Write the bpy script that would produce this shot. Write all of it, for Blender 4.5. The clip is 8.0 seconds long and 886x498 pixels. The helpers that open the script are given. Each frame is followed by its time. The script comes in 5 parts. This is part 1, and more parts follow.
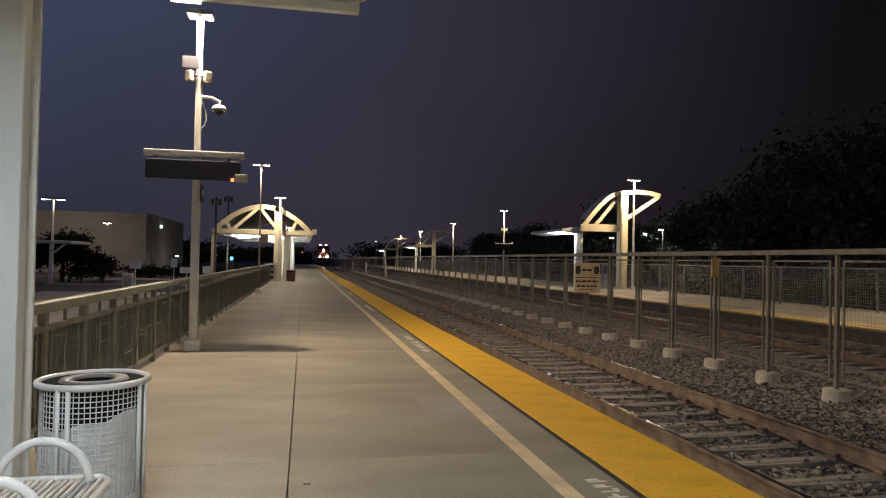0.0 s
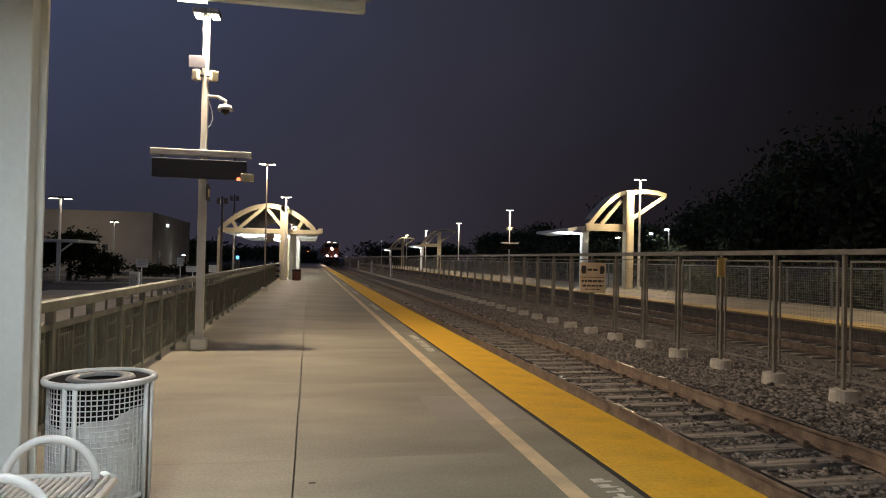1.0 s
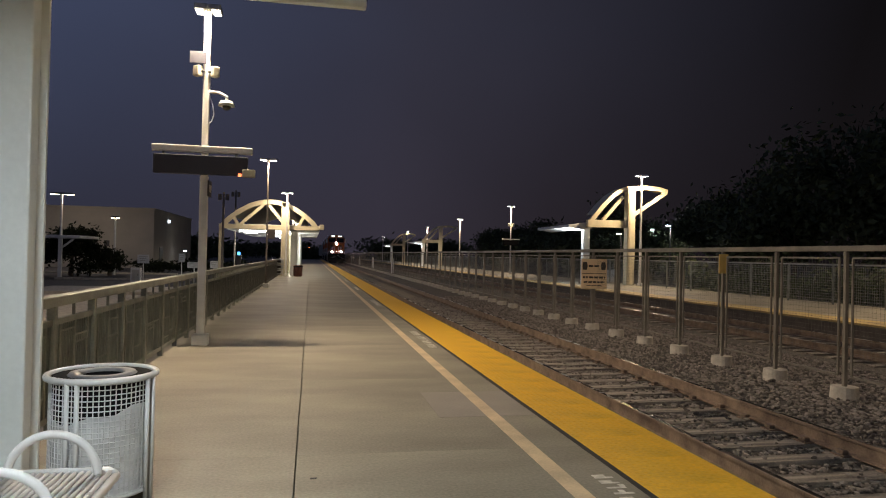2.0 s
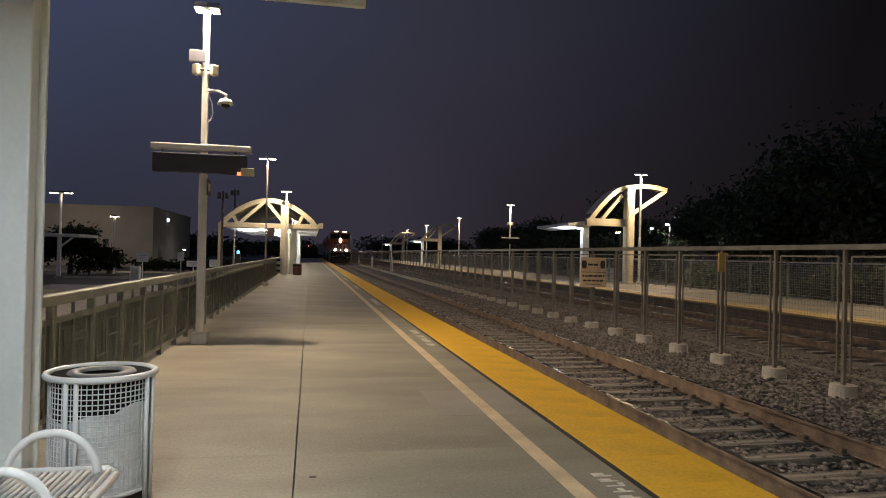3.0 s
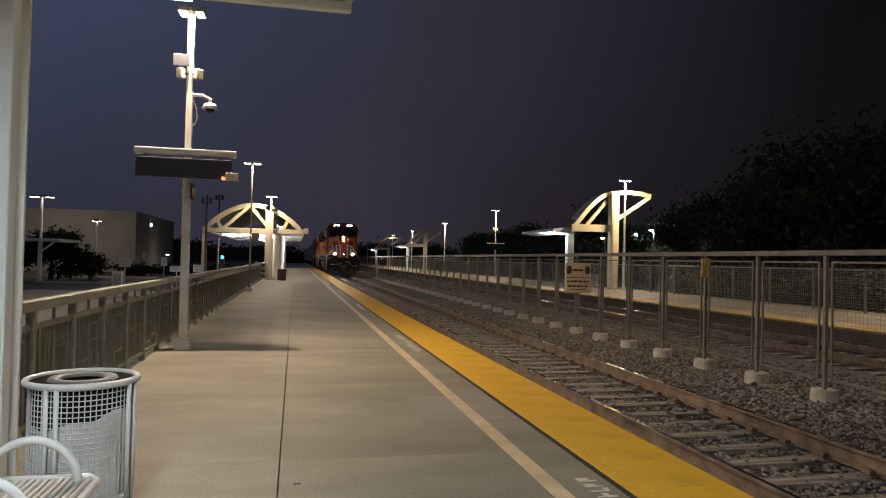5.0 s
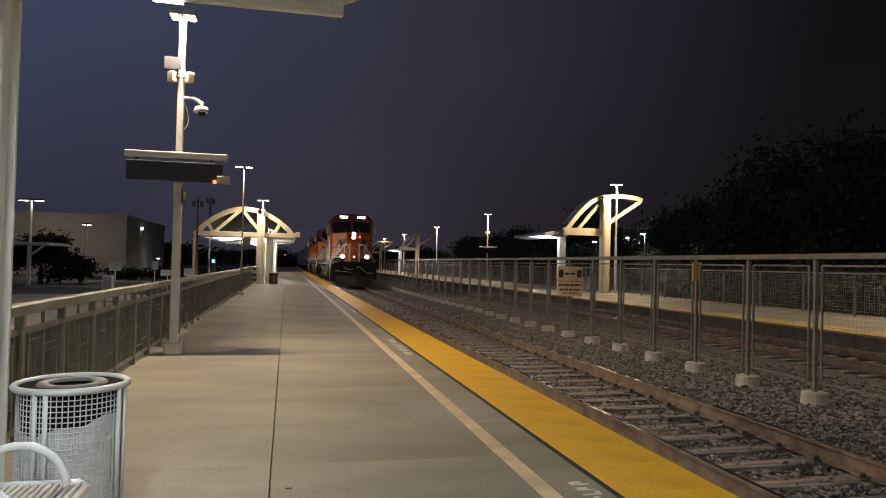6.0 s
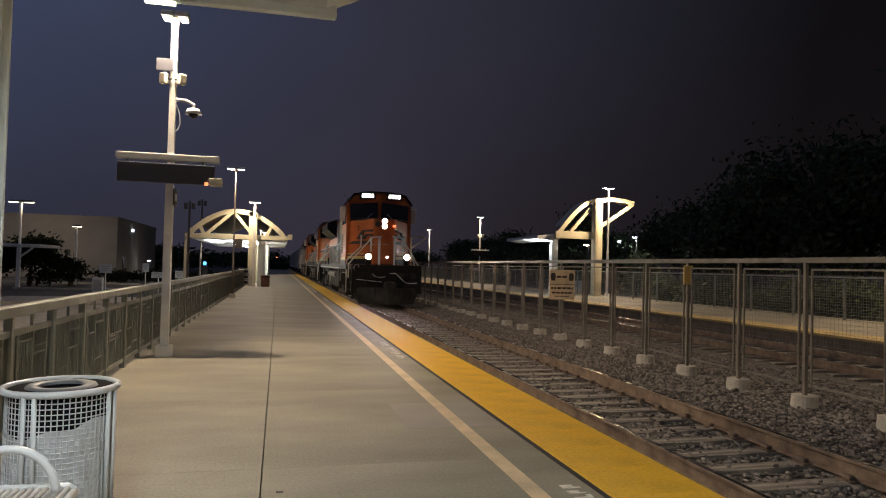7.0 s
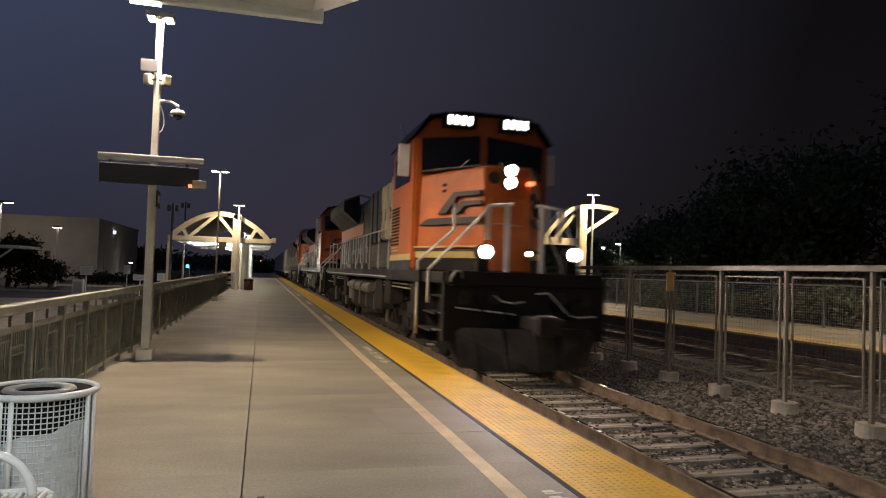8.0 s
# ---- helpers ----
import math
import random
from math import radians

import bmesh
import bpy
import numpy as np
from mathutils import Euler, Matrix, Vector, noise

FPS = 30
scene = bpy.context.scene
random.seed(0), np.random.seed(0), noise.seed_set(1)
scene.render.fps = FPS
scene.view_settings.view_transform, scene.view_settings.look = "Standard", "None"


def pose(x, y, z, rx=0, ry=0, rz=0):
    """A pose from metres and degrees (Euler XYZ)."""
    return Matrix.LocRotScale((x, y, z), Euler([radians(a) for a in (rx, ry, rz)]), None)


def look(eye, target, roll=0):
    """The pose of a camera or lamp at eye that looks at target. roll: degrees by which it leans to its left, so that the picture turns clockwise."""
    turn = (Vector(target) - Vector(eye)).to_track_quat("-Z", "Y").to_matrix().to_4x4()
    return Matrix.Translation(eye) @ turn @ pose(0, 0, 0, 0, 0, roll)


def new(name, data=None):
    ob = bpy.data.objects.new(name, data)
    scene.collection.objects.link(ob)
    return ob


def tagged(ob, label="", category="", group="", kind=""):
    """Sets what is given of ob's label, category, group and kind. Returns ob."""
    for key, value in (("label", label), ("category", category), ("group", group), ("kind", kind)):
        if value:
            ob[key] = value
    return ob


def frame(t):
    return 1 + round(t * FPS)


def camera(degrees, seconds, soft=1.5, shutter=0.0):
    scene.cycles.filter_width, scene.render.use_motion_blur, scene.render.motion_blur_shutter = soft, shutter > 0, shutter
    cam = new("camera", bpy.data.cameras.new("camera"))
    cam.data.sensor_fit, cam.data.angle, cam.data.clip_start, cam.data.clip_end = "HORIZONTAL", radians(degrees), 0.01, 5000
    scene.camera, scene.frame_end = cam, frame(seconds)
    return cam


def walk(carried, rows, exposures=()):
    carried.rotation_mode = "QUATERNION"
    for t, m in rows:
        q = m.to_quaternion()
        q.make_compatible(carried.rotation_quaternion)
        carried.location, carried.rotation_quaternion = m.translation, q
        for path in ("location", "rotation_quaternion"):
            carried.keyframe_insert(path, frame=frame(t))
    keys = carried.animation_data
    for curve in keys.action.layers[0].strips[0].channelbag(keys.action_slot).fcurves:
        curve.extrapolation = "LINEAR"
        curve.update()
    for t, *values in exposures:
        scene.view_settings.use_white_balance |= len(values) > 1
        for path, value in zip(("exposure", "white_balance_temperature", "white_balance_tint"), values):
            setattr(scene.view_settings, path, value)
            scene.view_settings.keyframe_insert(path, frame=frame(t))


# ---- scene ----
cam = camera(66.3, 8.0, soft=1.05, shutter=0.45)
EYE = (0.0, 0.0, 1.5)


def aim(yaw, rise, lean):
    """The held camera at its stand: degrees to the right of the track, upwards, and of lean."""
    a, b = radians(yaw), radians(rise)
    way = Vector((math.sin(a) * math.cos(b), math.cos(a) * math.cos(b), math.sin(b)))
    return look(EYE, Vector(EYE) + way * 10, lean)


walk(cam, [(t, aim(a, b, c)) for t, a, b, c in (
    (0, 11.581, 0.990, 1.064), (0.5, 11.309, 1.075, 1.049), (1, 11.122, 0.930, 1.172), (1.5, 11.006, 0.744, 1.214),
    (3, 11.086, 0.486, 1.213), (3.5, 11.150, 0.491, 1.198), (4, 11.466, 0.535, 1.149), (4.5, 11.888, 0.739, 1.259),
    (6, 12.958, 1.290, 1.250), (6.5, 13.212, 1.393, 1.367), (7, 13.598, 1.553, 1.385), (7.5, 14.113, 1.759, 1.584),
    (8, 14.866, 1.998, 1.872))],
     exposures=[(0, 0.42), (1.5, 0.45), (4.5, 0.38), (6.5, 0.42), (7.4, 0.3), (8, 0.3)])

# ---- world and lamps ----
world = bpy.data.worlds.new("night")
scene.world = world
world.use_nodes = True
nt = world.node_tree
bg = nt.nodes["Background"]
tc = nt.nodes.new("ShaderNodeTexCoord")
sep = nt.nodes.new("ShaderNodeSeparateXYZ")
nt.links.new(tc.outputs["Generated"], sep.inputs[0])
rampx = nt.nodes.new("ShaderNodeValToRGB")
mr = nt.nodes.new("ShaderNodeMapRange")
mr.inputs[1].default_value, mr.inputs[2].default_value = -0.45, 0.65
nt.links.new(sep.outputs[0], mr.inputs[0])
nt.links.new(mr.outputs[0], rampx.inputs[0])
rampx.color_ramp.elements[0].color = (0.034, 0.044, 0.084, 1)
rampx.color_ramp.elements[1].color = (0.0042, 0.0037, 0.0044, 1)
mid = rampx.color_ramp.elements.new(0.55)
mid.color = (0.0240, 0.0240, 0.0375, 1)
skynoise = nt.nodes.new("ShaderNodeTexNoise")
skynoise.inputs["Scale"].default_value = 2.2
skynoise.inputs["Detail"].default_value = 3
nt.links.new(tc.outputs["Generated"], skynoise.inputs["Vector"])
mrn = nt.nodes.new("ShaderNodeMapRange")
mrn.inputs[3].default_value, mrn.inputs[4].default_value = 0.75, 1.2
nt.links.new(skynoise.outputs[0], mrn.inputs[0])
mixs = nt.nodes.new("ShaderNodeVectorMath")
mixs.operation = "SCALE"
low = nt.nodes.new("ShaderNodeMapRange")
low.inputs[1].default_value, low.inputs[2].default_value = 0.0, 0.32
nt.links.new(sep.outputs[2], low.inputs[0])
blend = nt.nodes.new("ShaderNodeMixRGB")
haze = nt.nodes.new("ShaderNodeValToRGB")
haze.color_ramp.elements[0].color = (0.019, 0.020, 0.032, 1)
haze.color_ramp.elements[1].color = (0.0064, 0.0050, 0.0055, 1)
haze.color_ramp.elements.new(0.5).color = (0.0290, 0.0245, 0.0350, 1)
haze.color_ramp.elements.new(0.72).color = (0.0145, 0.0112, 0.0140, 1)
nt.links.new(mr.outputs[0], haze.inputs[0])
nt.links.new(haze.outputs[0], blend.inputs[1])
nt.links.new(low.outputs[0], blend.inputs[0])
nt.links.new(rampx.outputs[0], blend.inputs[2])
nt.links.new(blend.outputs[0], mixs.inputs[0])
nt.links.new(mrn.outputs[0], mixs.inputs["Scale"])
nt.links.new(mixs.outputs[0], bg.inputs[0])
bg.inputs[1].default_value = 1.0


AMBER = (1.0, 0.74, 0.47)
WARM = (1.0, 0.79, 0.57)
NEUTRAL = (1.0, 0.93, 0.82)
COOL = (0.88, 0.97, 1.0)


def lamp(name, at, watts, size, colour, aimed=(0, 0, -1), spread=170, long=0):
    data = bpy.data.lights.new(name, "AREA")
    data.energy, data.color, data.size = watts, colour, size
    data.shape = "RECTANGLE" if long else "DISK"
    if long:
        data.size_y = long
    data.spread = radians(spread)
    ob = new(name, data)
    ob.matrix_world = look(at, Vector(at) + Vector(aimed) + Vector((0, 1e-4, 0)))
    return ob


def globe(name, at, watts, colour, radius=0.06, soft_edge=0.3):
    """A lamp that shines widely downwards from below its head."""
    data = bpy.data.lights.new(name, "SPOT")
    data.energy, data.color, data.shadow_soft_size = watts, colour, radius
    data.spot_size, data.spot_blend = radians(172), soft_edge
    ob = new(name, data)
    ob.location = at
    return ob


def bulb(name, at, watts, colour, radius=0.12):
    """A hanging lamp that also lights the roof over it."""
    data = bpy.data.lights.new(name, "POINT")
    data.energy, data.color, data.shadow_soft_size = watts, colour, radius
    ob = new(name, data)
    ob.location = at
    return ob


# the lit heads of the posts on both platforms and under the roofs, with added lamps noted
globe("post_lamp", (-1.70, 11.21, 5.27), 1080, WARM, 0.1, 0.5)
# the lamps at 71.9 and 89.9 are added; no such posts are seen
for y, watts in ((29.85, 420), (44.4, 560), (71.9, 800), (89.9, 800)):
    globe("post_lamp", (-1.86, y - 0.12, 5.34), watts, WARM, soft_edge=0.6)
# unseen lamp behind the camera, added to carry on the row
globe("post_lamp", (-1.74, -7, 5.38), 1150, WARM, soft_edge=0.8)
# no posts at y -6 and 15: unseen lamps added for the tracks
for y in (-6, 15, 36.7, 64.3, 88.3, 114, 138):
    globe("post_lamp", (19.2, y - 0.14, 6.36), 1350, AMBER, soft_edge=0.45)
lamp("roof_lamp", (-1.0, 1.2, 3.25), 72, 0.15, COOL, long=3.0)
lamp("roof_lamp", (-1.0, -2.4, 3.25), 84, 0.15, COOL, long=3.0)
bulb("roof_lamp", (-3.0, 46.9, 2.62), 120, NEUTRAL)
bulb("roof_lamp", (-1.6, 50.0, 2.62), 150, NEUTRAL)
bulb("roof_lamp", (-1.9, 59.0, 2.62), 190, NEUTRAL)
bulb("roof_lamp", (15.5, 40.3, 2.9), 90, COOL)
bulb("roof_lamp", (15.5, 100.3, 2.9), 110, COOL)
# car park and street lamps on both sides, some of them added and unseen
globe("lot_lamp", (-18.4, 56.6, 5.6), 60, WARM)
bulb("lot_lamp", (-16.8, 64.0, 4.3), 260, WARM)
# added lamp with no fixture, to brighten the warehouse front
bulb("lot_lamp", (-26.0, 80.0, 4.2), 240, WARM)
bulb("lot_lamp", (-16.0, 99.4, 1.4), 18, NEUTRAL)
bulb("street_lamp", (40.0, 74.5, 4.9), 420, COOL)
# unseen lamp added beyond the far platform, with no street lamp drawn
globe("street_lamp", (31, 20, 6.5), 700, NEUTRAL)
# unseen lamp added to light the pavement behind the platform fence
globe("lot_lamp", (-9.0, 16.0, 6.0), 1500, WARM)
globe("street_lamp", (32.0, 57.0, 4.6), 420, NEUTRAL)


# ---- materials ----
def material(name, colour, rough=0.6, metal=0.0, vary=0.25, scale=6.0, fine=60.0, bump=0.1, tint=None, streak=None,
             emit=None, strength=0.0, islands=False, relief=0.004):
    m = bpy.data.materials.new(name)
    m.use_nodes = True
    n, l = m.node_tree.nodes, m.node_tree.links
    b = n["Principled BSDF"]
    b.inputs["Roughness"].default_value, b.inputs["Metallic"].default_value = rough, metal
    if emit:
        b.inputs["Base Color"].default_value = (*colour, 1)
        b.inputs["Emission Color"].default_value = (*emit, 1)
        b.inputs["Emission Strength"].default_value = strength
        return m
    tex = n.new("ShaderNodeTexCoord")
    mp = n.new("ShaderNodeMapping")
    mp.inputs["Scale"].default_value = streak or (1, 1, 1)
    l.new(tex.outputs["Object"], mp.inputs[0])
    big, small = n.new("ShaderNodeTexNoise"), n.new("ShaderNodeTexNoise")
    for t, s, d, v in ((big, scale, 6, mp.outputs[0]), (small, fine, 3, tex.outputs["Object"])):
        t.inputs["Scale"].default_value, t.inputs["Detail"].default_value = s, d
        l.new(v, t.inputs["Vector"])
    add = n.new("ShaderNodeMath")
    add.operation = "MULTIPLY_ADD"
    add.inputs[1].default_value = 0.4
    l.new(small.outputs[0], add.inputs[0])
    l.new(big.outputs[0], add.inputs[2])
    last = add.outputs[0]
    if islands:
        geo = n.new("ShaderNodeNewGeometry")
        isl = n.new("ShaderNodeMath")
        isl.operation = "MULTIPLY_ADD"
        isl.inputs[1].default_value = 0.9
        l.new(geo.outputs["Random Per Island"], isl.inputs[0])
        l.new(last, isl.inputs[2])
        sub = n.new("ShaderNodeMath")
        sub.operation = "SUBTRACT"
        sub.inputs[1].default_value = 0.45
        l.new(isl.outputs[0], sub.inputs[0])
        last = sub.outputs[0]
    ramp = n.new("ShaderNodeValToRGB")
    e = ramp.color_ramp.elements
    e[0].position, e[1].position = (0.5, 0.9) if not islands else (0.3, 1.0)
    other = tint or colour
    e[0].color = (*[c * (1 - vary) for c in other], 1)
    e[1].color = (*[min(1, c * (1 + vary)) for c in colour], 1)
    l.new(last, ramp.inputs[0])
    l.new(ramp.outputs[0], b.inputs["Base Color"])
    rr = n.new("ShaderNodeMapRange")
    rr.inputs[3].default_value, rr.inputs[4].default_value = max(0.02, rough - 0.12), min(1, rough + 0.15)
    l.new(big.outputs[0], rr.inputs[0])
    l.new(rr.outputs[0], b.inputs["Roughness"])
    if bump:
        bp = n.new("ShaderNodeBump")
        bp.inputs["Strength"].default_value, bp.inputs["Distance"].default_value = bump, relief
        l.new(small.outputs[0], bp.inputs["Height"])
        l.new(bp.outputs[0], b.inputs["Normal"])
    if rough > 0.6 and max(colour) < 0.03:
        b.inputs["Specular IOR Level"].default_value = 0.04
    return m


M = dict(
    concrete=material("concrete", (0.305, 0.284, 0.222), 0.6, vary=0.24, scale=0.9, fine=45, bump=0.25, tint=(0.232, 0.216, 0.172), streak=(0.45, 1.0, 1)),
    patch=material("concrete_patch", (0.31, 0.285, 0.25), 0.65, vary=0.12, scale=1.5, fine=40, bump=0.2),
    curb=material("curb_concrete", (0.42, 0.39, 0.33), 0.8, vary=0.25, scale=5, fine=60, bump=0.3),
    yellow=material("tactile_yellow", (0.84, 0.50, 0.04), 0.5, vary=0.15, scale=1.2, fine=30, bump=0.1, tint=(0.74, 0.43, 0.035)),
    black=material("black_rubber", (0.02, 0.02, 0.02), 0.6, vary=0.3, bump=0.1),
    tan=material("tan_paint", (0.62, 0.50, 0.33), 0.6, vary=0.2, scale=3, fine=50, bump=0.1),
    white=material("white_paint", (0.75, 0.75, 0.72), 0.5, vary=0.08, scale=2, fine=40, bump=0.05),
    decal=material("white_stencil", (0.66, 0.64, 0.58), 0.7, vary=0.3, scale=12, fine=80, bump=0.1),
    column=material("white_column_paint", (0.86, 0.89, 0.885), 0.45, vary=0.06, scale=1.5, fine=30, bump=0.04),
    coated=material("white_powder_coat", (0.72, 0.72, 0.72), 0.3, vary=0.05, scale=8, fine=80, bump=0.03),
    liner=material("black_plastic", (0.012, 0.012, 0.013), 0.85, vary=0.2, bump=0.1),
    bag=material("pale_bin_bag", (0.72, 0.72, 0.73), 0.45, vary=0.15, scale=9, fine=30, bump=0.5, relief=0.01),
    steel=material("galvanised_steel", (0.40, 0.41, 0.37), 0.5, 0.35, vary=0.2, scale=4, fine=50, bump=0.05),
    post=material("grey_painted_steel", (0.80, 0.79, 0.76), 0.5, 0.2, vary=0.12, scale=3, fine=50, bump=0.05),
    darksteel=material("dark_steel", (0.07, 0.07, 0.075), 0.5, 0.5, vary=0.25, scale=4, bump=0.08),
    mesh=material("mesh_wire", (0.30, 0.315, 0.28), 0.55, 0.5, vary=0.2, scale=4, bump=0),
    rail=material("rusty_rail", (0.21, 0.155, 0.11), 0.7, 0.1, vary=0.3, scale=5, fine=60, bump=0.3, tint=(0.15, 0.10, 0.07)),
    railtop=material("polished_rail", (0.45, 0.42, 0.39), 0.25, 1.0, vary=0.15, scale=3, bump=0.05),
    tie=material("weathered_tie", (0.30, 0.265, 0.215), 0.85, vary=0.35, scale=5, fine=40, bump=0.5, streak=(0.3, 3, 1), tint=(0.17, 0.15, 0.125)),
    ballast=material("ballast_stone", (0.21, 0.185, 0.158), 0.85, vary=0.36, scale=6, fine=50, bump=0.3, islands=True, tint=(0.14, 0.12, 0.10)),
    bed=material("ballast_bed", (0.10, 0.086, 0.072), 0.9, vary=0.5, scale=14, fine=60, bump=0.8, relief=0.02),
    asphalt=material("asphalt", (0.055, 0.055, 0.055), 0.8, vary=0.3, scale=0.6, fine=80, bump=0.3),
    cream=material("cream_steel", (0.62, 0.56, 0.40), 0.45, vary=0.1, scale=2, fine=40, bump=0.05),
    roofing=material("white_soffit", (0.72, 0.74, 0.74), 0.5, vary=0.06, scale=2, fine=40, bump=0.04),
    stucco=material("building_stucco", (0.46, 0.43, 0.38), 0.85, vary=0.12, scale=0.4, fine=20, bump=0.2),
    orange=material("orange_paint", (0.52, 0.125, 0.018), 0.38, vary=0.15, scale=1.3, fine=30, bump=0.04, tint=(0.42, 0.10, 0.016)),
    locoblack=material("loco_black", (0.013, 0.013, 0.014), 0.38, vary=0.4, scale=2, fine=30, bump=0.1, tint=(0.03, 0.027, 0.024)),
    emblem=material("dark_brown_emblem_paint", (0.045, 0.035, 0.03), 0.45, vary=0.25, scale=3, bump=0.04),
    stripe=material("stripe_yellow", (0.56, 0.42, 0.15), 0.4, vary=0.1, scale=2, bump=0.03),
    locowhite=material("rail_white", (0.7, 0.7, 0.68), 0.45, vary=0.12, scale=3, bump=0.04),
    locogrey=material("truck_grey", (0.042, 0.039, 0.036), 0.7, 0.2, vary=0.4, scale=3, fine=30, bump=0.2),
    hopper=material("hopper_grey", (0.42, 0.41, 0.38), 0.6, vary=0.25, scale=0.8, fine=12, bump=0.1, streak=(1, 1, 0.25)),
    tanker=material("tank_black", (0.03, 0.03, 0.03), 0.5, vary=0.3, scale=1, fine=12, bump=0.1),
    wine=material("brown_car", (0.13, 0.05, 0.035), 0.6, vary=0.3, scale=1, fine=12, bump=0.1, streak=(1, 1, 0.25)),
    leaf=material("leaf_green", (0.05, 0.066, 0.03), 0.8, vary=0.5, scale=3, islands=True, bump=0),
    # darker leaf copy with the shade on the car park greenery in its colour
    leafshade=material("shaded_leaf", (0.022, 0.027, 0.016), 0.85, vary=0.4, scale=3, islands=True, bump=0),
    bark=material("bark", (0.10, 0.08, 0.06), 0.9, vary=0.4, scale=5, bump=0.6, relief=0.02),
    signyellow=material("sign_amber", (0.8, 0.56, 0.16), 0.5, vary=0.08, bump=0.03),
    signtan=material("sign_tan", (0.78, 0.60, 0.38), 0.55, vary=0.1, scale=3, bump=0.03),
    ink=material("sign_ink", (0.05, 0.04, 0.035), 0.6, vary=0.1, bump=0),
    speaker=material("speaker_cream", (0.62, 0.58, 0.45), 0.5, vary=0.1, bump=0.05),
    led=material("lamp_lens", (0.8, 0.8, 0.8), emit=(1.0, 0.9, 0.72), strength=14),
    ledgreen=material("lamp_lens_pale_green", (0.8, 0.8, 0.8), emit=(0.85, 1.0, 0.6), strength=3),
    ledfar=material("lamp_lens_far", (0.8, 0.8, 0.8), emit=(1.0, 0.88, 0.62), strength=9),
    soffitlamp=material("tube_lamp", (0.8, 0.8, 0.8), emit=(0.95, 1.0, 0.98), strength=9),
    walllamp=material("wall_lamp_lens", (0.8, 0.8, 0.8), emit=(0.8, 0.88, 1.0), strength=1.5),
    # blue-grey base carries the sky that the dark display face reflects
    screen=material("display_skytone", (0.048, 0.050, 0.068), 0.7, vary=0.1, bump=0),
    # dark base paints the shade on the far platform's track-side face
    faceshade=material("shaded_face_concrete", (0.10, 0.085, 0.07), 0.85, vary=0.3, scale=3, bump=0.3),
    slim=material("bronze_pole", (0.22, 0.19, 0.16), 0.5, 0.2, vary=0.15, bump=0.05),
    fencesteel=material("weathered_fence_steel", (0.19, 0.175, 0.145), 0.5, 0.3, vary=0.25, scale=4, fine=50, bump=0.08),
    blueled=material("lamp_lens_blue", (0.8, 0.8, 0.8), emit=(0.72, 0.82, 1.0), strength=10),
    redled=material("red_led", (0.5, 0.1, 0.05), emit=(1.0, 0.22, 0.08), strength=2.0),
    blueglow=material("blue_lamp", (0.1, 0.3, 0.6), emit=(0.1, 0.45, 1.0), strength=2.0),
    headlight=material("headlight_lens", (0.9, 0.9, 0.9), emit=(1.0, 0.80, 0.74), strength=340),
    markerlight=material("marker_lens", (0.9, 0.9, 0.9), emit=(1.0, 0.85, 0.78), strength=10),
    numberglow=material("number_glass", (0.9, 0.9, 0.9), emit=(1.0, 0.95, 0.88), strength=3),
    fencegreen=material("grey_green_fence_steel", (0.30, 0.305, 0.26), 0.5, 0.3, vary=0.25, scale=4, fine=50, bump=0.06),
    dullyellow=material("dull_tactile_yellow", (0.50, 0.365, 0.13), 0.65, vary=0.25, scale=1.0, fine=25, bump=0.1, tint=(0.40, 0.30, 0.13)),
    cabinetcream=material("dusty_cream_paint", (0.46, 0.40, 0.26), 0.3, 0.25, vary=0.3, scale=2.5, fine=30, bump=0.06, streak=(1, 1, 0.3)),
    dusty=material("dusty_grey_paint", (0.20, 0.185, 0.16), 0.5, 0.1, vary=0.4, scale=3, fine=25, bump=0.1, streak=(1, 1, 0.3)),
    railgrey=material("pale_grey_handrail", (0.42, 0.41, 0.38), 0.45, 0.1, vary=0.2, scale=3, bump=0.04),
    noseglare=material("matt_grey_nose_top", (0.10, 0.10, 0.095), 0.7, vary=0.3, scale=3, fine=30, bump=0.1),
    lidgrey=material("dark_grey_lid_ring", (0.16, 0.16, 0.17), 0.5, vary=0.2, scale=9, fine=50, bump=0.06),
    hedgeleaf=material("ivy_green", (0.055, 0.073, 0.026), 0.7, vary=0.55, scale=3, islands=True, bump=0),
    carwhite=material("car_white", (0.7, 0.7, 0.7), 0.25, vary=0.04, bump=0),
)
for sooty in ("locoblack", "locogrey"):
    M[sooty].node_tree.nodes["Principled BSDF"].inputs["Specular IOR Level"].default_value = 0.18
glass = bpy.data.materials.new("dark_glass")
glass.use_nodes = True
glass.node_tree.nodes["Principled BSDF"].inputs["Base Color"].default_value = (0.012, 0.013, 0.016, 1)
glass.node_tree.nodes["Principled BSDF"].inputs["Roughness"].default_value = 0.06
M["glass"] = glass


# ---- building blocks ----
def box(bm, x0, x1, y0, y1, z0, z1, bevel=0.0):
    verts = bmesh.ops.create_cube(bm, size=1.0, matrix=Matrix.Translation(((x0 + x1) / 2, (y0 + y1) / 2, (z0 + z1) / 2))
                                  @ Matrix.Diagonal((x1 - x0, y1 - y0, z1 - z0, 1)))["verts"]
    if bevel:
        edges = list({e for v in verts for e in v.link_edges})
        bmesh.ops.bevel(bm, geom=edges, offset=bevel, segments=2, affect="EDGES", profile=0.5)
    return bm


def rod(bm, a, b, r, r2=None, seg=10):
    a, b = Vector(a), Vector(b)
    turn = (b - a).to_track_quat("Z", "Y").to_matrix().to_4x4()
    bmesh.ops.create_cone(bm, cap_ends=True, segments=seg, radius1=r, radius2=r if r2 is None else r2, depth=(b - a).length,
                          matrix=Matrix.Translation((a + b) / 2) @ turn)
    return bm


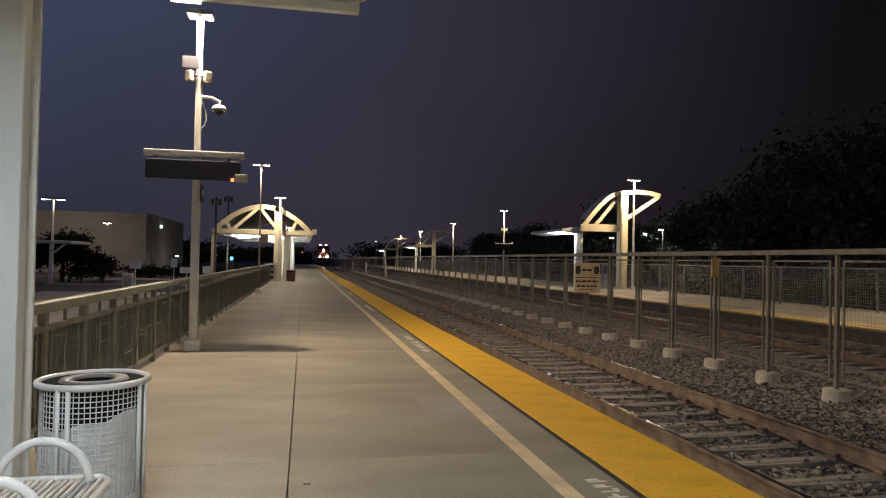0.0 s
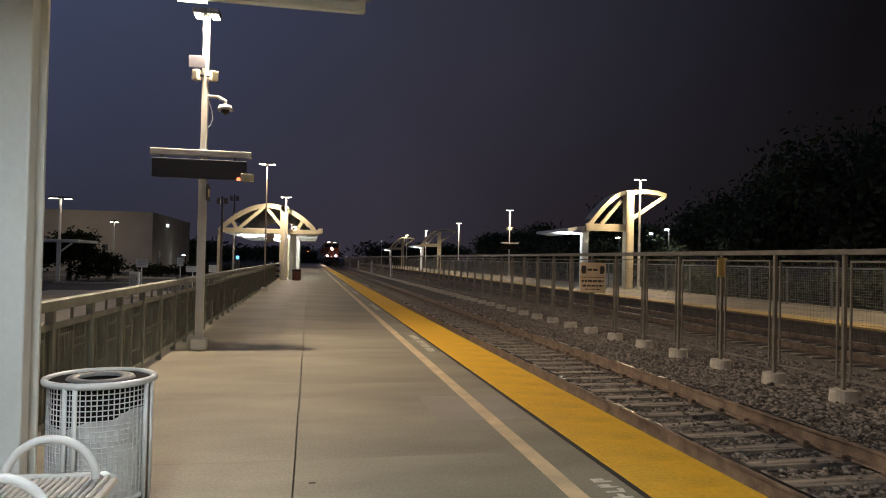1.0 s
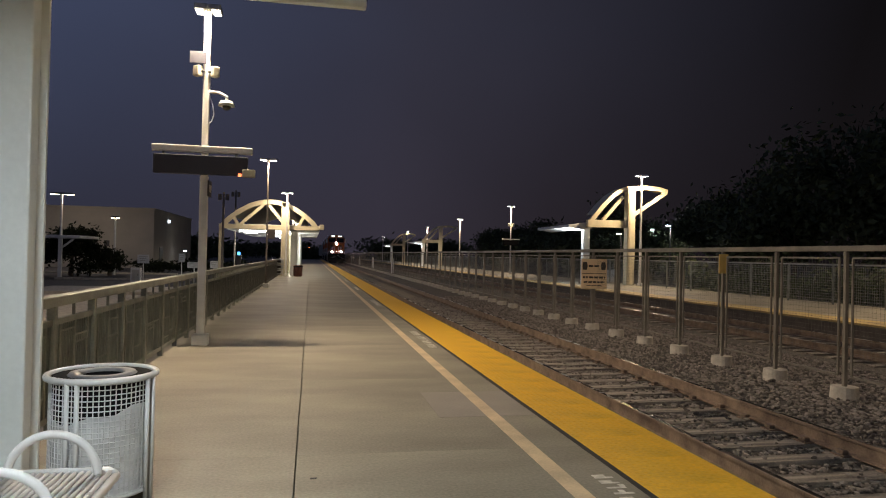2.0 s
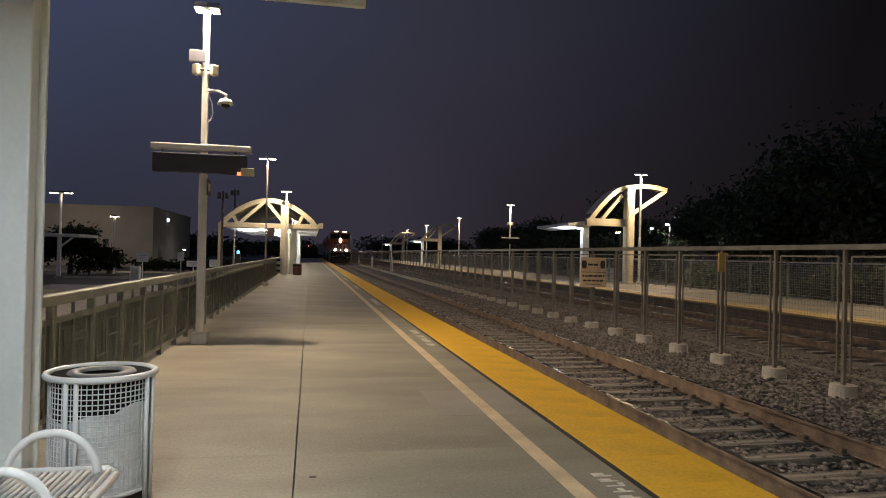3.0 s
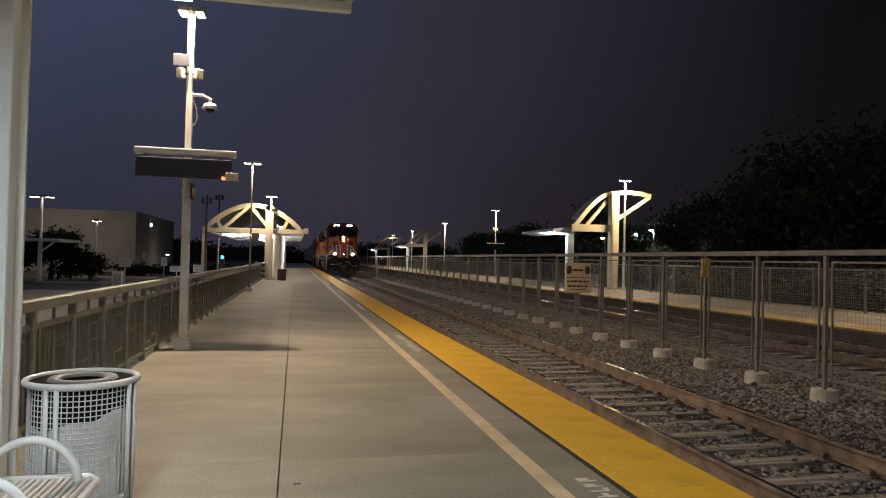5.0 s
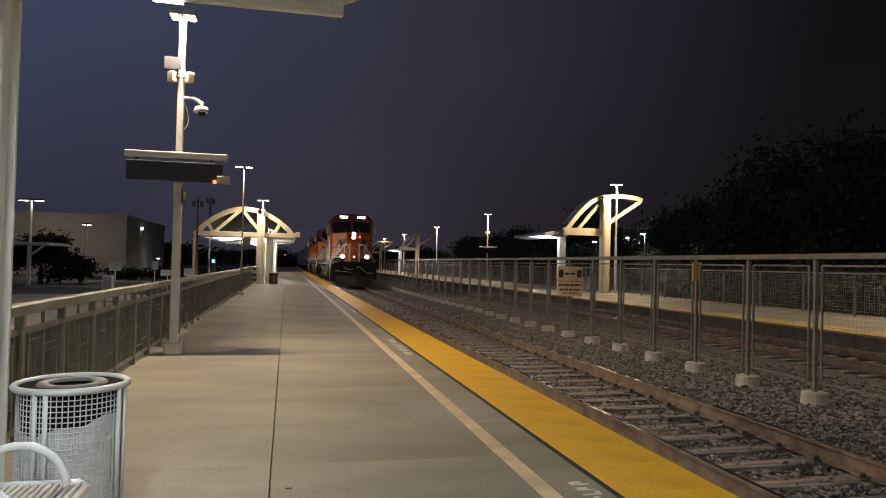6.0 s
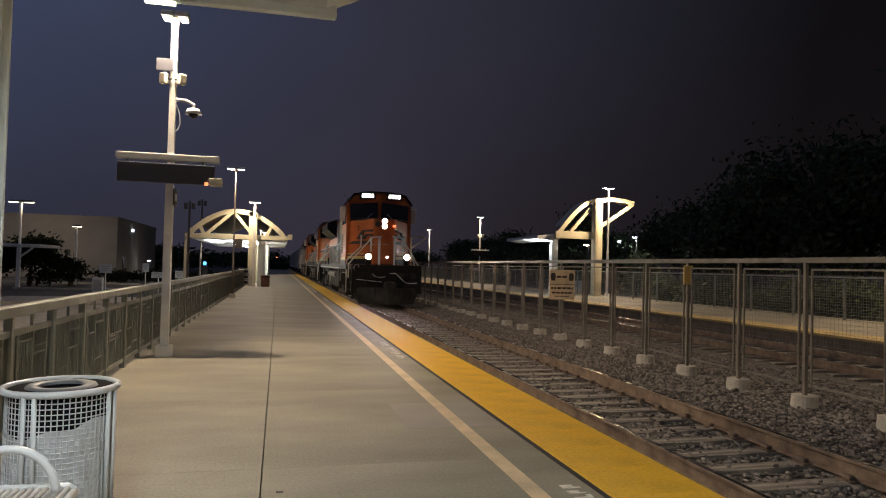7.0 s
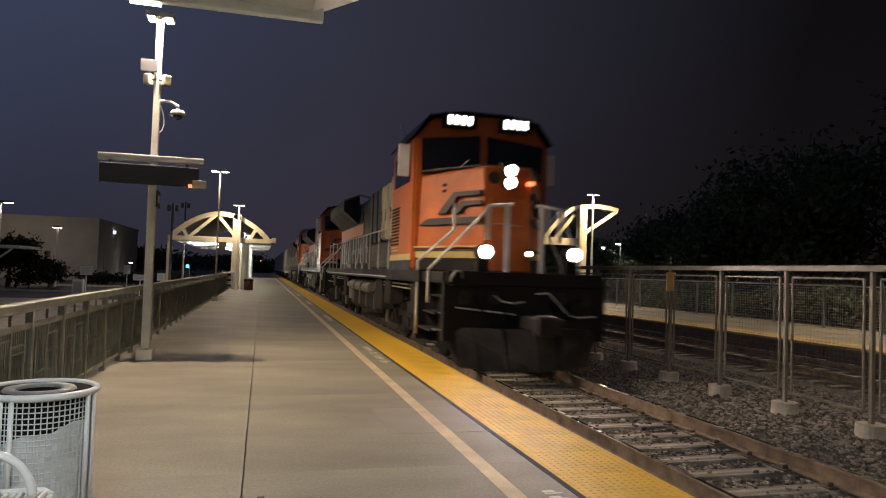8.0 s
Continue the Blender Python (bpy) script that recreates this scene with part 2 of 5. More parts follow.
def sweep(bm, points, outline):
    """An outline drawn along a bent line, as one closed skin."""
    pts = [Vector(p) for p in points]
    ways = [(b - a).normalized() for a, b in zip(pts, pts[1:])]
    side = ways[0].orthogonal().normalized() if abs(ways[0].y) > .9 else Vector((0, 1, 0))
    rings = []
    for k, p in enumerate(pts):
        d = (ways[max(0, k - 1)] + ways[min(k, len(ways) - 1)]).normalized()
        side = (side - d * side.dot(d)).normalized()
        other = d.cross(side)
        rings.append([bm.verts.new(p + other * u + side * v) for u, v in outline])
    n = len(outline)
    faces = [bm.faces.new(rings[0]), bm.faces.new(rings[-1])]
    for a, b in zip(rings, rings[1:]):
        for i in range(n):
            faces.append(bm.faces.new((a[i], a[(i + 1) % n], b[(i + 1) % n], b[i])))
    bmesh.ops.recalc_face_normals(bm, faces=faces)
    return bm


def pipe(bm, points, r, seg=8):
    """A bent round bar through the points."""
    return sweep(bm, points, [(r * math.cos(2 * math.pi * k / seg), r * math.sin(2 * math.pi * k / seg)) for k in range(seg)])


def bar(bm, a, b, w, d):
    """A flat or square bar from a to b: w across in the plane of x and z, d along y."""
    a, b = Vector(a), Vector(b)
    turn = (b - a).to_track_quat("Z", "Y").to_matrix().to_4x4()
    bmesh.ops.create_cube(bm, size=1.0, matrix=Matrix.Translation((a + b) / 2) @ turn @ Matrix.Diagonal((w, d, (b - a).length, 1)))
    return bm


def prism(bm, outline, axis, lo, hi):
    """An outline in the two other axes, drawn out along an axis from lo to hi."""
    def at(p, v):
        return {"x": (v, p[0], p[1]), "y": (p[0], v, p[1]), "z": (p[0], p[1], v)}[axis]
    one = [bm.verts.new(at(p, lo)) for p in outline]
    two = [bm.verts.new(at(p, hi)) for p in outline]
    faces = [bm.faces.new(one), bm.faces.new(two)]
    for i in range(len(one)):
        j = (i + 1) % len(one)
        faces.append(bm.faces.new((one[i], one[j], two[j], two[i])))
    bmesh.ops.recalc_face_normals(bm, faces=faces)
    return bm


def mesh_of(name, bm, mat, smooth=False):
    me = bpy.data.meshes.new(name)
    bm.to_mesh(me)
    bm.free()
    me.materials.append(M[mat] if isinstance(mat, str) else mat)
    if smooth:
        for p in me.polygons:
            p.use_smooth = True
    return me


def part(name, bm, mat, parent=None, label="", smooth=False, at=None):
    ob = new(name, mesh_of(name, bm, mat, smooth))
    if parent is not None:
        ob.parent = parent
    if at is not None:
        ob.matrix_basis = at
    if label:
        ob["label"] = label
    return ob


def shared(name, me, parent, m):
    ob = new(name, me)
    ob.parent = parent
    ob.matrix_basis = m
    return ob


def thing(name, m, label, category, group="", kind=""):
    ob = new(name)
    ob.empty_display_size = 0.2
    ob.matrix_basis = m
    return tagged(ob, label, category, group, kind)


B = bmesh.new


# ---- the setting ----
GROUND = -0.75
RAIL = -0.2
TRACK_NEAR, TRACK_FAR = 4.48, 11.65
HALF_GAUGE = 0.79


def ground_sheet():
    bm = B()
    bmesh.ops.create_grid(bm, x_segments=1, y_segments=1, size=2500, matrix=Matrix.Translation((0, 800, GROUND)))
    tagged(part("ground", bm, "asphalt"), "dark asphalt and earth reaching to the horizon", "ground", kind="structure")


def near_platform():
    base = thing("pavement", pose(0, 0, 0), "long concrete station platform with a yellow tactile edge", "platform", kind="structure")
    bm = B()
    box(bm, -2.45, 2.93, -14, 170, -0.9, -0.06)
    part("footing", bm, "curb", base)
    me = []
    for x0, x1 in ((-2.45, -0.075), (-0.065, 2.15)):
        bm = B()
        box(bm, x0, x1, 0.0008, 3.0492, -0.06, 0.0, 0.0015)
        me.append(mesh_of("slab", bm, "concrete"))
    for k in range(-6, 53):
        for m in me:
            shared("slab", m, base, pose(0, 5.15 + 3.05 * k, 0))
    bm = B()
    box(bm, 2.15, 2.195, -12, 168, -0.06, 0.003)
    part("joint_strip", bm, "black", base, "black rubber strip")
    bm = B()
    box(bm, 1.665, 1.795, -12, 168, 0.0, 0.0025)
    part("guide_line", bm, "tan", base, "worn tan painted line")
    bm = B()
    box(bm, 1.21, 2.14, 6.2, 7.35, 0.0, 0.0022)
    part("patch", bm, "patch", base, "darker patch of newer concrete")
    bm = B()
    box(bm, 0.03, 0.075, 4.6, 4.625, 0.0, 0.0022)
    part("drain_hole", bm, "black", base)
    # tactile tiles, with domes where one walks close by
    flat, domed = B(), B()
    for bm in (flat, domed):
        box(bm, 2.195, 2.955, 0.0015, 0.6085, -0.06, 0.006, 0.003)
    for i in range(12):
        for j in range(10):
            bmesh.ops.create_cone(domed, cap_ends=True, segments=6, radius1=0.017, radius2=0.011, depth=0.003,
                                  matrix=Matrix.Translation((2.228 + i * 0.0632, 0.031 + j * 0.061, 0.008)))
    flat, domed = mesh_of("tactile_tile", flat, "yellow"), mesh_of("tactile_tile", domed, "yellow")
    for k in range(120):
        y = 0.5 + 0.61 * k
        shared("tactile_tile", domed if y < 22 else flat, base, pose(0, y, 0))
    bm = B()
    box(bm, 2.195, 2.955, 0.5 + 0.61 * 120, 168, -0.06, 0.006)
    part("tactile_strip", bm, "yellow", base)
    bm = B()
    box(bm, 2.195, 2.955, -12, 0.498, -0.06, 0.006)
    part("tactile_strip", bm, "yellow", base)


def stencils():
    """Rows of white stencilled letters, too worn to read."""
    rnd = random.Random(4)
    for y0 in (2.05, 10.95, 19.85, 28.75, 37.65):
        base = thing("floor_stencil", pose(2.015, y0, 0.0), "worn white stencilled lettering on the platform", "floor marking", "platform stencils")
        for k in range(23):
            if k in (4, 10, 15):
                continue
            bm = B()
            y = k * 0.105 + rnd.uniform(0, 0.015)
            w = rnd.uniform(.055, .075)
            box(bm, -.07, .07 - rnd.uniform(0, .02), y, y + w * .35, 0.0, 0.0026)
            box(bm, -.07 + rnd.choice((0, .05, .1)), .07 - rnd.choice((0, .05)), y + w * .45, y + w, 0.0, 0.0026)
            part("letter_bar", bm, "decal", base)


def rail_mesh(lo, hi):
    bm = B()
    o = [(-.07, 0), (.07, 0), (.07, .012), (.012, .03), (.012, .128), (.036, .138), (.036, .165), (.03, .17), (-.03, .17),
         (-.036, .165), (-.036, .138), (-.012, .128), (-.012, .03), (-.07, .012)]
    prism(bm, o, "y", lo, hi)
    return bm


def track(name, x, ties, label):
    base = thing(name, pose(x, 0, RAIL), label, "railway track", kind="structure")
    for s in (-1, 1):
        r = part("rail", rail_mesh(-20, 420), "rail", base, at=pose(s * HALF_GAUGE, 0, -0.17))
        bm = B()
        box(bm, -0.024, 0.024, -20, 420, 0.169, 0.1722)
        part("running_surface", bm, "railtop", r, "polished steel top of the rail")
    rnd = random.Random(int(x * 10))
    versions = []
    for v in range(4):
        bm = B()
        box(bm, -1.3, 1.3, -0.115, 0.115, -0.34, -0.172, 0.012)
        for w in bm.verts:
            w.co += Vector((rnd.uniform(-.03, .03), rnd.uniform(-.008, .008), rnd.uniform(-.006, .004)))
        versions.append(mesh_of("tie", bm, "tie"))
    plates = B()
    for s in (-1, 1):
        box(plates, s * HALF_GAUGE - .17, s * HALF_GAUGE + .17, -.09, .09, -.172, -.158, .003)
        for dx in (-.11, .11):
            box(plates, s * HALF_GAUGE + dx - .035, s * HALF_GAUGE + dx + .035, -.05, .05, -.16, -.115, .012)
    plates = mesh_of("rail_clip", plates, "rail")
    for k in range(ties):
        y = -1.5 + 0.52 * k + rnd.uniform(-.02, .02)
        t = shared("tie", versions[k % 4], base, pose(rnd.uniform(-.04, .04), y, rnd.uniform(-.012, .004), 0, 0, rnd.uniform(-1, 1)))
        if k < 90 and x < 6:
            shared("rail_clip", plates, t, pose(0, 0, 0))
    far = B()
    for k in range(ties, 640):
        box(far, -1.3, 1.3, -1.5 + 0.52 * k - .115, -1.5 + .52 * k + .115, -.3, -.172)
    tagged(part("far_ties", far, "tie", base), kind="stuff")


def ballast():
    bm = B()
    prism(bm, [(2.93, -1.2), (2.93, -0.42), (5.7, -0.41), (6.3, -0.34), (7.6, -0.33), (8.6, -0.36), (10.2, -0.41), (13.4, -0.41), (13.88, -0.42), (13.88, -1.2)],
          "y", -20, 420)
    tagged(part("ballast_bed", bm, "bed"), "packed bed of grey crushed stone under both tracks", "ballast", kind="structure")
    # loose stones lying on the bed
    rng = np.random.default_rng(7)
    shapes = []
    for k in range(6):
        s = B()
        bmesh.ops.create_icosphere(s, subdivisions=1, radius=1.0)
        for v in s.verts:
            v.co *= 0.55 + 0.7 * random.random()
            v.co.z *= 0.7
        s.verts.index_update()
        shapes.append((np.array([v.co[:] for v in s.verts]), np.array([[v.index for v in f.verts] for f in s.faces])))
        s.free()
    verts, faces, count = [], [], 0
    def top(x):
        return np.interp(x, [2.9, 5.7, 6.3, 7.6, 8.6, 10.2], [-.42, -.41, -.34, -.33, -.36, -.41])
    octa = (np.array([[1, 0, 0], [-1, 0, 0], [0, 1, 0], [0, -1, 0], [0, 0, .7], [0, 0, -.7]]),
            np.array([[0, 2, 4], [2, 1, 4], [1, 3, 4], [3, 0, 4], [2, 0, 5], [1, 2, 5], [3, 1, 5], [0, 3, 5]]))
    n = 60000
    ys = 3.2 + 27 * rng.random(n) ** 1.5
    xs = np.where(rng.random(n) < 0.62, 5.15 + 4.6 * rng.random(n), 3.0 + 2.6 * rng.random(n))
    for x, y in zip(xs, ys):
        v, f = shapes[rng.integers(6)] if y < 10 else octa
        a, size = rng.random() * 6.283, 0.013 + 0.02 * rng.random() ** 2 + 0.0006 * y
        c, s = math.cos(a), math.sin(a)
        p = (v * (.7 + .6 * rng.random(3))) @ np.array([[c, s, 0], [-s, c, 0], [0, 0, 1]]) * size
        near_tie = abs(((y + 1.5) / 0.52 + 0.5) % 1 - 0.5) * 0.52 < 0.14 and 3.15 < x < 5.75
        if abs(x - TRACK_NEAR + HALF_GAUGE) < .1 or abs(x - TRACK_NEAR - HALF_GAUGE) < .1 or (near_tie and rng.random() < .93):
            continue
        verts.append(p + (x, y, (-.372 if near_tie else top(x) + 0.012) + size * 0.25))
        faces.append(f + count)
        count += len(v)
    me = bpy.data.meshes.new("ballast_stones")
    me.from_pydata(np.concatenate(verts).tolist(), [], np.concatenate(faces).tolist())
    me.materials.append(M["ballast"])
    tagged(new("ballast_stones", me), "loose grey and brown crushed stones between the rails", "ballast", kind="stuff")


def far_platform():
    base = thing("pavement", pose(0, 0, 0), "far concrete platform beyond the second track", "platform", kind="structure")
    bm = B()
    box(bm, 13.9, 20.1, -30, 220, -0.9, -0.05)
    # shade of the platform's side is put into this colour
    part("footing", bm, "faceshade", base)
    bm = B()
    box(bm, 14.96, 20.1, -30, 220, -0.05, 0.0)
    part("slab", bm, "concrete", base)
    # tactile edge drawn wider than life, its inner part painting warm lamplight
    bm = B()
    box(bm, 13.86, 14.96, -30, 220, -0.05, 0.005)
    part("tactile_strip", bm, "dullyellow", base)


def track_fence():
    base = thing("fence", pose(7.2, 0, 0), "grey steel fence on concrete footings between two tracks", "fence")
    p, f, w = B(), B(), B()
    box(p, -.026, .026, -.026, .026, -.22, 1.682, .005)
    bmesh.ops.create_cone(f, cap_ends=True, segments=20, radius1=.19, radius2=.17, depth=.26, matrix=Matrix.Translation((0, 0, -.29)))
    for a, b in (((0, .12, -.02), (0, .12, 1.592)), ((0, 1.29, -.02), (0, 1.29, 1.592)), ((0, .12, 1.592), (0, 1.29, 1.592)), ((0, .12, -.02), (0, 1.29, -.02))):
        bar(w, a, b, .026, .026)
    wire = B()
    for k in range(24):
        box(wire, -.0013, .0013, .12, 1.29, .045 + k * .064 - .0013, .045 + k * .064 + .0013)
    for k in range(17):
        box(wire, .0013, .0033, .185 + k * .065 - .0007, .185 + k * .065 + .0007, -.02, 1.58)
    wire = mesh_of("wire_mesh", wire, "fencesteel")
    p, f, w = mesh_of("post", p, "fencesteel"), mesh_of("footing", f, "curb"), mesh_of("panel_frame", w, "fencesteel")
    for k in range(-4, 96):
        y = 8.06 + 1.41 * k
        shared("post", p, base, pose(0, y, 0))
        shared("footing", f, base, pose(0, y, 0, 0, 0, 37 * k))
        q = shared("panel_frame", w, base, pose(0, y, 0))
        if k < 24:
            shared("wire_mesh", wire, q, pose(0, 0, 0))
    bm = B()
    box(bm, -.03, .03, 2, 8.06 + 1.41 * 96, 1.682, 1.762, .008)
    part("top_rail", bm, "fencesteel", base)


def fence_signs():
    s = thing("warning_sign", pose(7.12, 16.3, 1.13), "tan warning sign with dark lettering on the track fence", "sign")
    bm = B()
    box(bm, -.35, .35, -.02, 0, -.38, .38, .008)
    part("board", bm, "signtan", s)
    for x in (-.25, .25):
        bm = B()
        prism(bm, [(x - .05, .1), (x + .05, .1), (x + .07, .2), (x + .05, .3), (x - .05, .3), (x - .07, .2)], "y", -.024, -.02)
        part("symbol", bm, "ink", s)
    bm = B()
    box(bm, -.33, .33, -.024, -.02, -.0, .015)
    part("rule", bm, "ink", s)
    rnd = random.Random(2)
    for z, x0, x1, h in ((.2, -.15, .15, .05), (-.09, -.3, .3, .05), (-.21, -.28, .29, .045), (-.3, -.2, .2, .02)):
        x = x0
        while x < x1:
            q = x + rnd.uniform(.05, .13)
            bm = B()
            box(bm, x, min(q, x1), -.024, -.02, z - h / 2, z + h / 2)
            part("letter_bar", bm, "ink", s)
            x = q + .025
    t = thing("fence_plate", pose(7.17, 10.88, 1.47), "small blank amber plate on a fence post", "plate")
    bm = B()
    box(bm, -.09, .09, -.06, -.045, -.17, .17, .004)
    part("plate", bm, "signyellow", t)


def platform_fence():
    base = thing("fence", pose(-2.07, 0, 0), "greenish grey steel platform fence with mesh panels", "fence")
    rnd = random.Random(9)
    p, st = B(), B()
    box(p, -.035, .035, -.03, .03, 0, 1.03, .005)
    box(st, -.012, .012, -.012, .012, .90, 1.03)
    p, st = mesh_of("post", p, "fencegreen"), mesh_of("stub", st, "fencegreen")
    panels = []
    for v in range(5):
        w = B()
        for z in (.11, .885):
            box(w, -.02, .02, .03, 1.01, z - .025, z + .025)
        for y in (.16, .52, .88):
            box(w, -.015, .015, y - .015, y + .015, .11, .885)
        for k in range(4):
            y, z = rnd.choice((.16, .52)), rnd.uniform(.2, .82)
            box(w, -.018, .012, y, y + .36, z - .009, z + .009)
        for k in range(3):
            y, z = rnd.uniform(.2, .8), rnd.uniform(.25, .6)
            box(w, -.018, .012, y - .008, y + .008, z, z + .22)
        panels.append(mesh_of("panel_frame", w, "fencegreen"))
    wire = B()
    for k in range(32):
        box(wire, -.004, .004, .03, 1.01, .12 + k * .0245 - .0046, .15 + k * .0245 + .0046)
    for k in range(20):
        box(wire, .003, .009, .05 + k * .05 - .0025, .05 + k * .05 + .0025, .11, .885)
    wire = mesh_of("wire_mesh", wire, "mesh")
    for k in range(-5, 63):
        y = 7.12 + 1.04 * k
        shared("post", p, base, pose(0, y, 0))
        shared("stub", st, base, pose(0, y + .52, 0))
        q = shared("panel_frame", panels[(k * 7) % 5], base, pose(0, y, 0))
        shared("wire_mesh", wire, q, pose(0, 0, 0))
    bm = B()
    box(bm, -.06, .06, 1.9, 73, 1.02, 1.105, .01)
    part("top_rail", bm, "fencegreen", base)


# ---- posts, roofs and furniture ----
def lamp_post(x, y, tall, label, lens="led", head=.36, coat="post", slim=1.0):
    t = thing("lamp_post", pose(x, y, 0), label, "lamp post", "platform lamp posts")
    bm = B()
    box(bm, -.12, .12, -.12, .12, 0, .175, .012)
    part("base_block", bm, "post", t)
    bm = B()
    box(bm, -.06 * slim, .06 * slim, -.06 * slim, .06 * slim, .175, 2.7, .008)
    part("shaft", bm, coat, t)
    bm = B()
    box(bm, -.05 * slim, .05 * slim, -.05 * slim, .05 * slim, 2.7, tall - .05, .008)
    part("upper_shaft", bm, coat, t)
    for s in (-1, 1):
        bm = B()
        box(bm, s * .004 - (0 if s > 0 else head), s * .004 + (head if s > 0 else 0), -.15, .15, tall - .06, tall + .03, .015)
        h = part("lamp_head", bm, "post", t)
        bm = B()
        box(bm, s * .08 - (0 if s > 0 else head - .1), s * .08 + (head - .1 if s > 0 else 0), -.13, .13, tall - .072, tall - .062)
        part("lens", bm, lens, h, "glowing lamp lens")
    return t


def post_gear(x, y):
    """What hangs on the first post: display, loudspeakers, camera, plate."""
    d = thing("message_display", pose(x, y - .1, -.11), "dark hanging message display under a pale steel bar", "display")
    bm = B()
    box(bm, -.77, .75, -.09, .05, 3.17, 3.27, .01)
    part("hanger_bar", bm, "post", d)
    bm = B()
    box(bm, -.74, .68, -.10, .02, 2.82, 3.12, .012)
    part("display_case", bm, "screen", d)
    for q in (-.6, .5):
        bm = B()
        box(bm, q - .02, q + .02, -.05, -.01, 3.1, 3.18)
        part("bracket", bm, "darksteel", d)
    bm = B()
    box(bm, .60, .80, -.12, -.02, 2.8, 2.92, .008)
    c = part("clock_box", bm, "speaker", d)
    bm = B()
    box(bm, .54, .59, -.125, -.10, 2.80, 2.85)
    part("indicator", bm, "redled", d, "small orange indicator")
    for s, a in ((-1, -35), (1, 35)):
        k = thing("loudspeaker", pose(x + s * .13, y - .06, 4.365, 0, 0, a), "small cream loudspeaker clamped to the lamp post", "loudspeaker", "post loudspeakers")
        bm = B()
        box(bm, -.06, .06, -.055, .055, -.085, .085, .018)
        part("housing", bm, "speaker", k)
        bm = B()
        rod(bm, (0, 0, 0), (-s * .1, .05, 0), .02)
        part("bracket", bm, "darksteel", k)
    c = thing("security_camera", pose(x, y - .06, -.12), "white dome security camera on a bracket", "camera")
    bm = B()
    pipe(bm, [(.05, 0, 4.16), (.2, 0, 4.16), (.32, 0, 4.1), (.32, 0, 4.02)], .028)
    part("bracket_arm", bm, "coated", c)
    bm = B()
    rod(bm, (.32, 0, 3.95), (.32, 0, 4.03), .13, .09, 18)
    part("hood", bm, "coated", c, smooth=True)
    bm = B()
    bmesh.ops.create_uvsphere(bm, u_segments=14, v_segments=8, radius=.07, matrix=Matrix.Translation((.32, 0, 3.95)))
    part("dome", bm, "glass", c, smooth=True)
    bm = B()
    pipe(bm, [(.06, 0, 4.1), (.11, 0, 3.95), (.13, 0, 3.8), (.1, 0, 3.7), (.06, 0, 3.66)], .008, 6)
    part("cable", bm, "coated", c)
    b = thing("junction_box", pose(x, y, -.15), "flat grey metal box near the top of the post", "junction box")
    bm = B()
    box(bm, -.25, .0, -.1, -.07, 4.63, 4.82, .006)
    part("cover", bm, "screen", b)
    s = thing("platform_sign", pose(x + .08, y + .02, 2.5), "small dark sign fixed edge-on to the post", "sign")
    bm = B()
    box(bm, -.01, .01, -.16, .16, -.13, .13, .004)
    part("plate", bm, "ink", s)
    bm = B()
    box(bm, .011, .014, -.1, .1, -.06, .06)
    part("pictogram", bm, "decal", s)


def near_shelter():
    t = thing("platform_shelter", pose(0, 0, 0), "white steel platform shelter with a flat roof", "shelter")
    for y in (4.62, -2.6):
        bm = B()
        box(bm, -2.25, -1.724, y, y + .13, 0, 3.36, .012)
        c = part("column", bm, "column", t, "white painted steel column")
        bm = B()
        box(bm, -2.2, -1.85, y + .13, y + .30, 0, 3.36, .004)
        part("web", bm, "column", c)
        bm = B()
        box(bm, -2.25, -1.741, y + .30, y + .335, 0, 3.36, .006)
        part("flange", bm, "column", c)
    bm = B()
    box(bm, -3.6, .28, -5, 4.95, 3.36, 3.52, .01)
    part("roof", bm, "roofing", t)
    bm = B()
    box(bm, -3.6, .36, 4.95, 5.03, 3.30, 3.62, .012)
    part("fascia", bm, "column", t)
    bm = B()
    prism(bm, [(.28, 3.36), (.62, 3.52), (.62, 3.60), (.28, 3.52)], "y", -5, 5.03)
    part("gutter", bm, "column", t)
    for y in (1.2, -2.4):
        bm = B()
        box(bm, -1.2, -1.0, y - 1.5, y + 1.5, 3.27, 3.36, .01)
        h = part("light_fitting", bm, "coated", t)
    bm = B()
    box(bm, -.95, -.75, 4.98, 5.02, 3.28, 3.30)
    part("indicator_lamp", bm, "ledgreen", t)


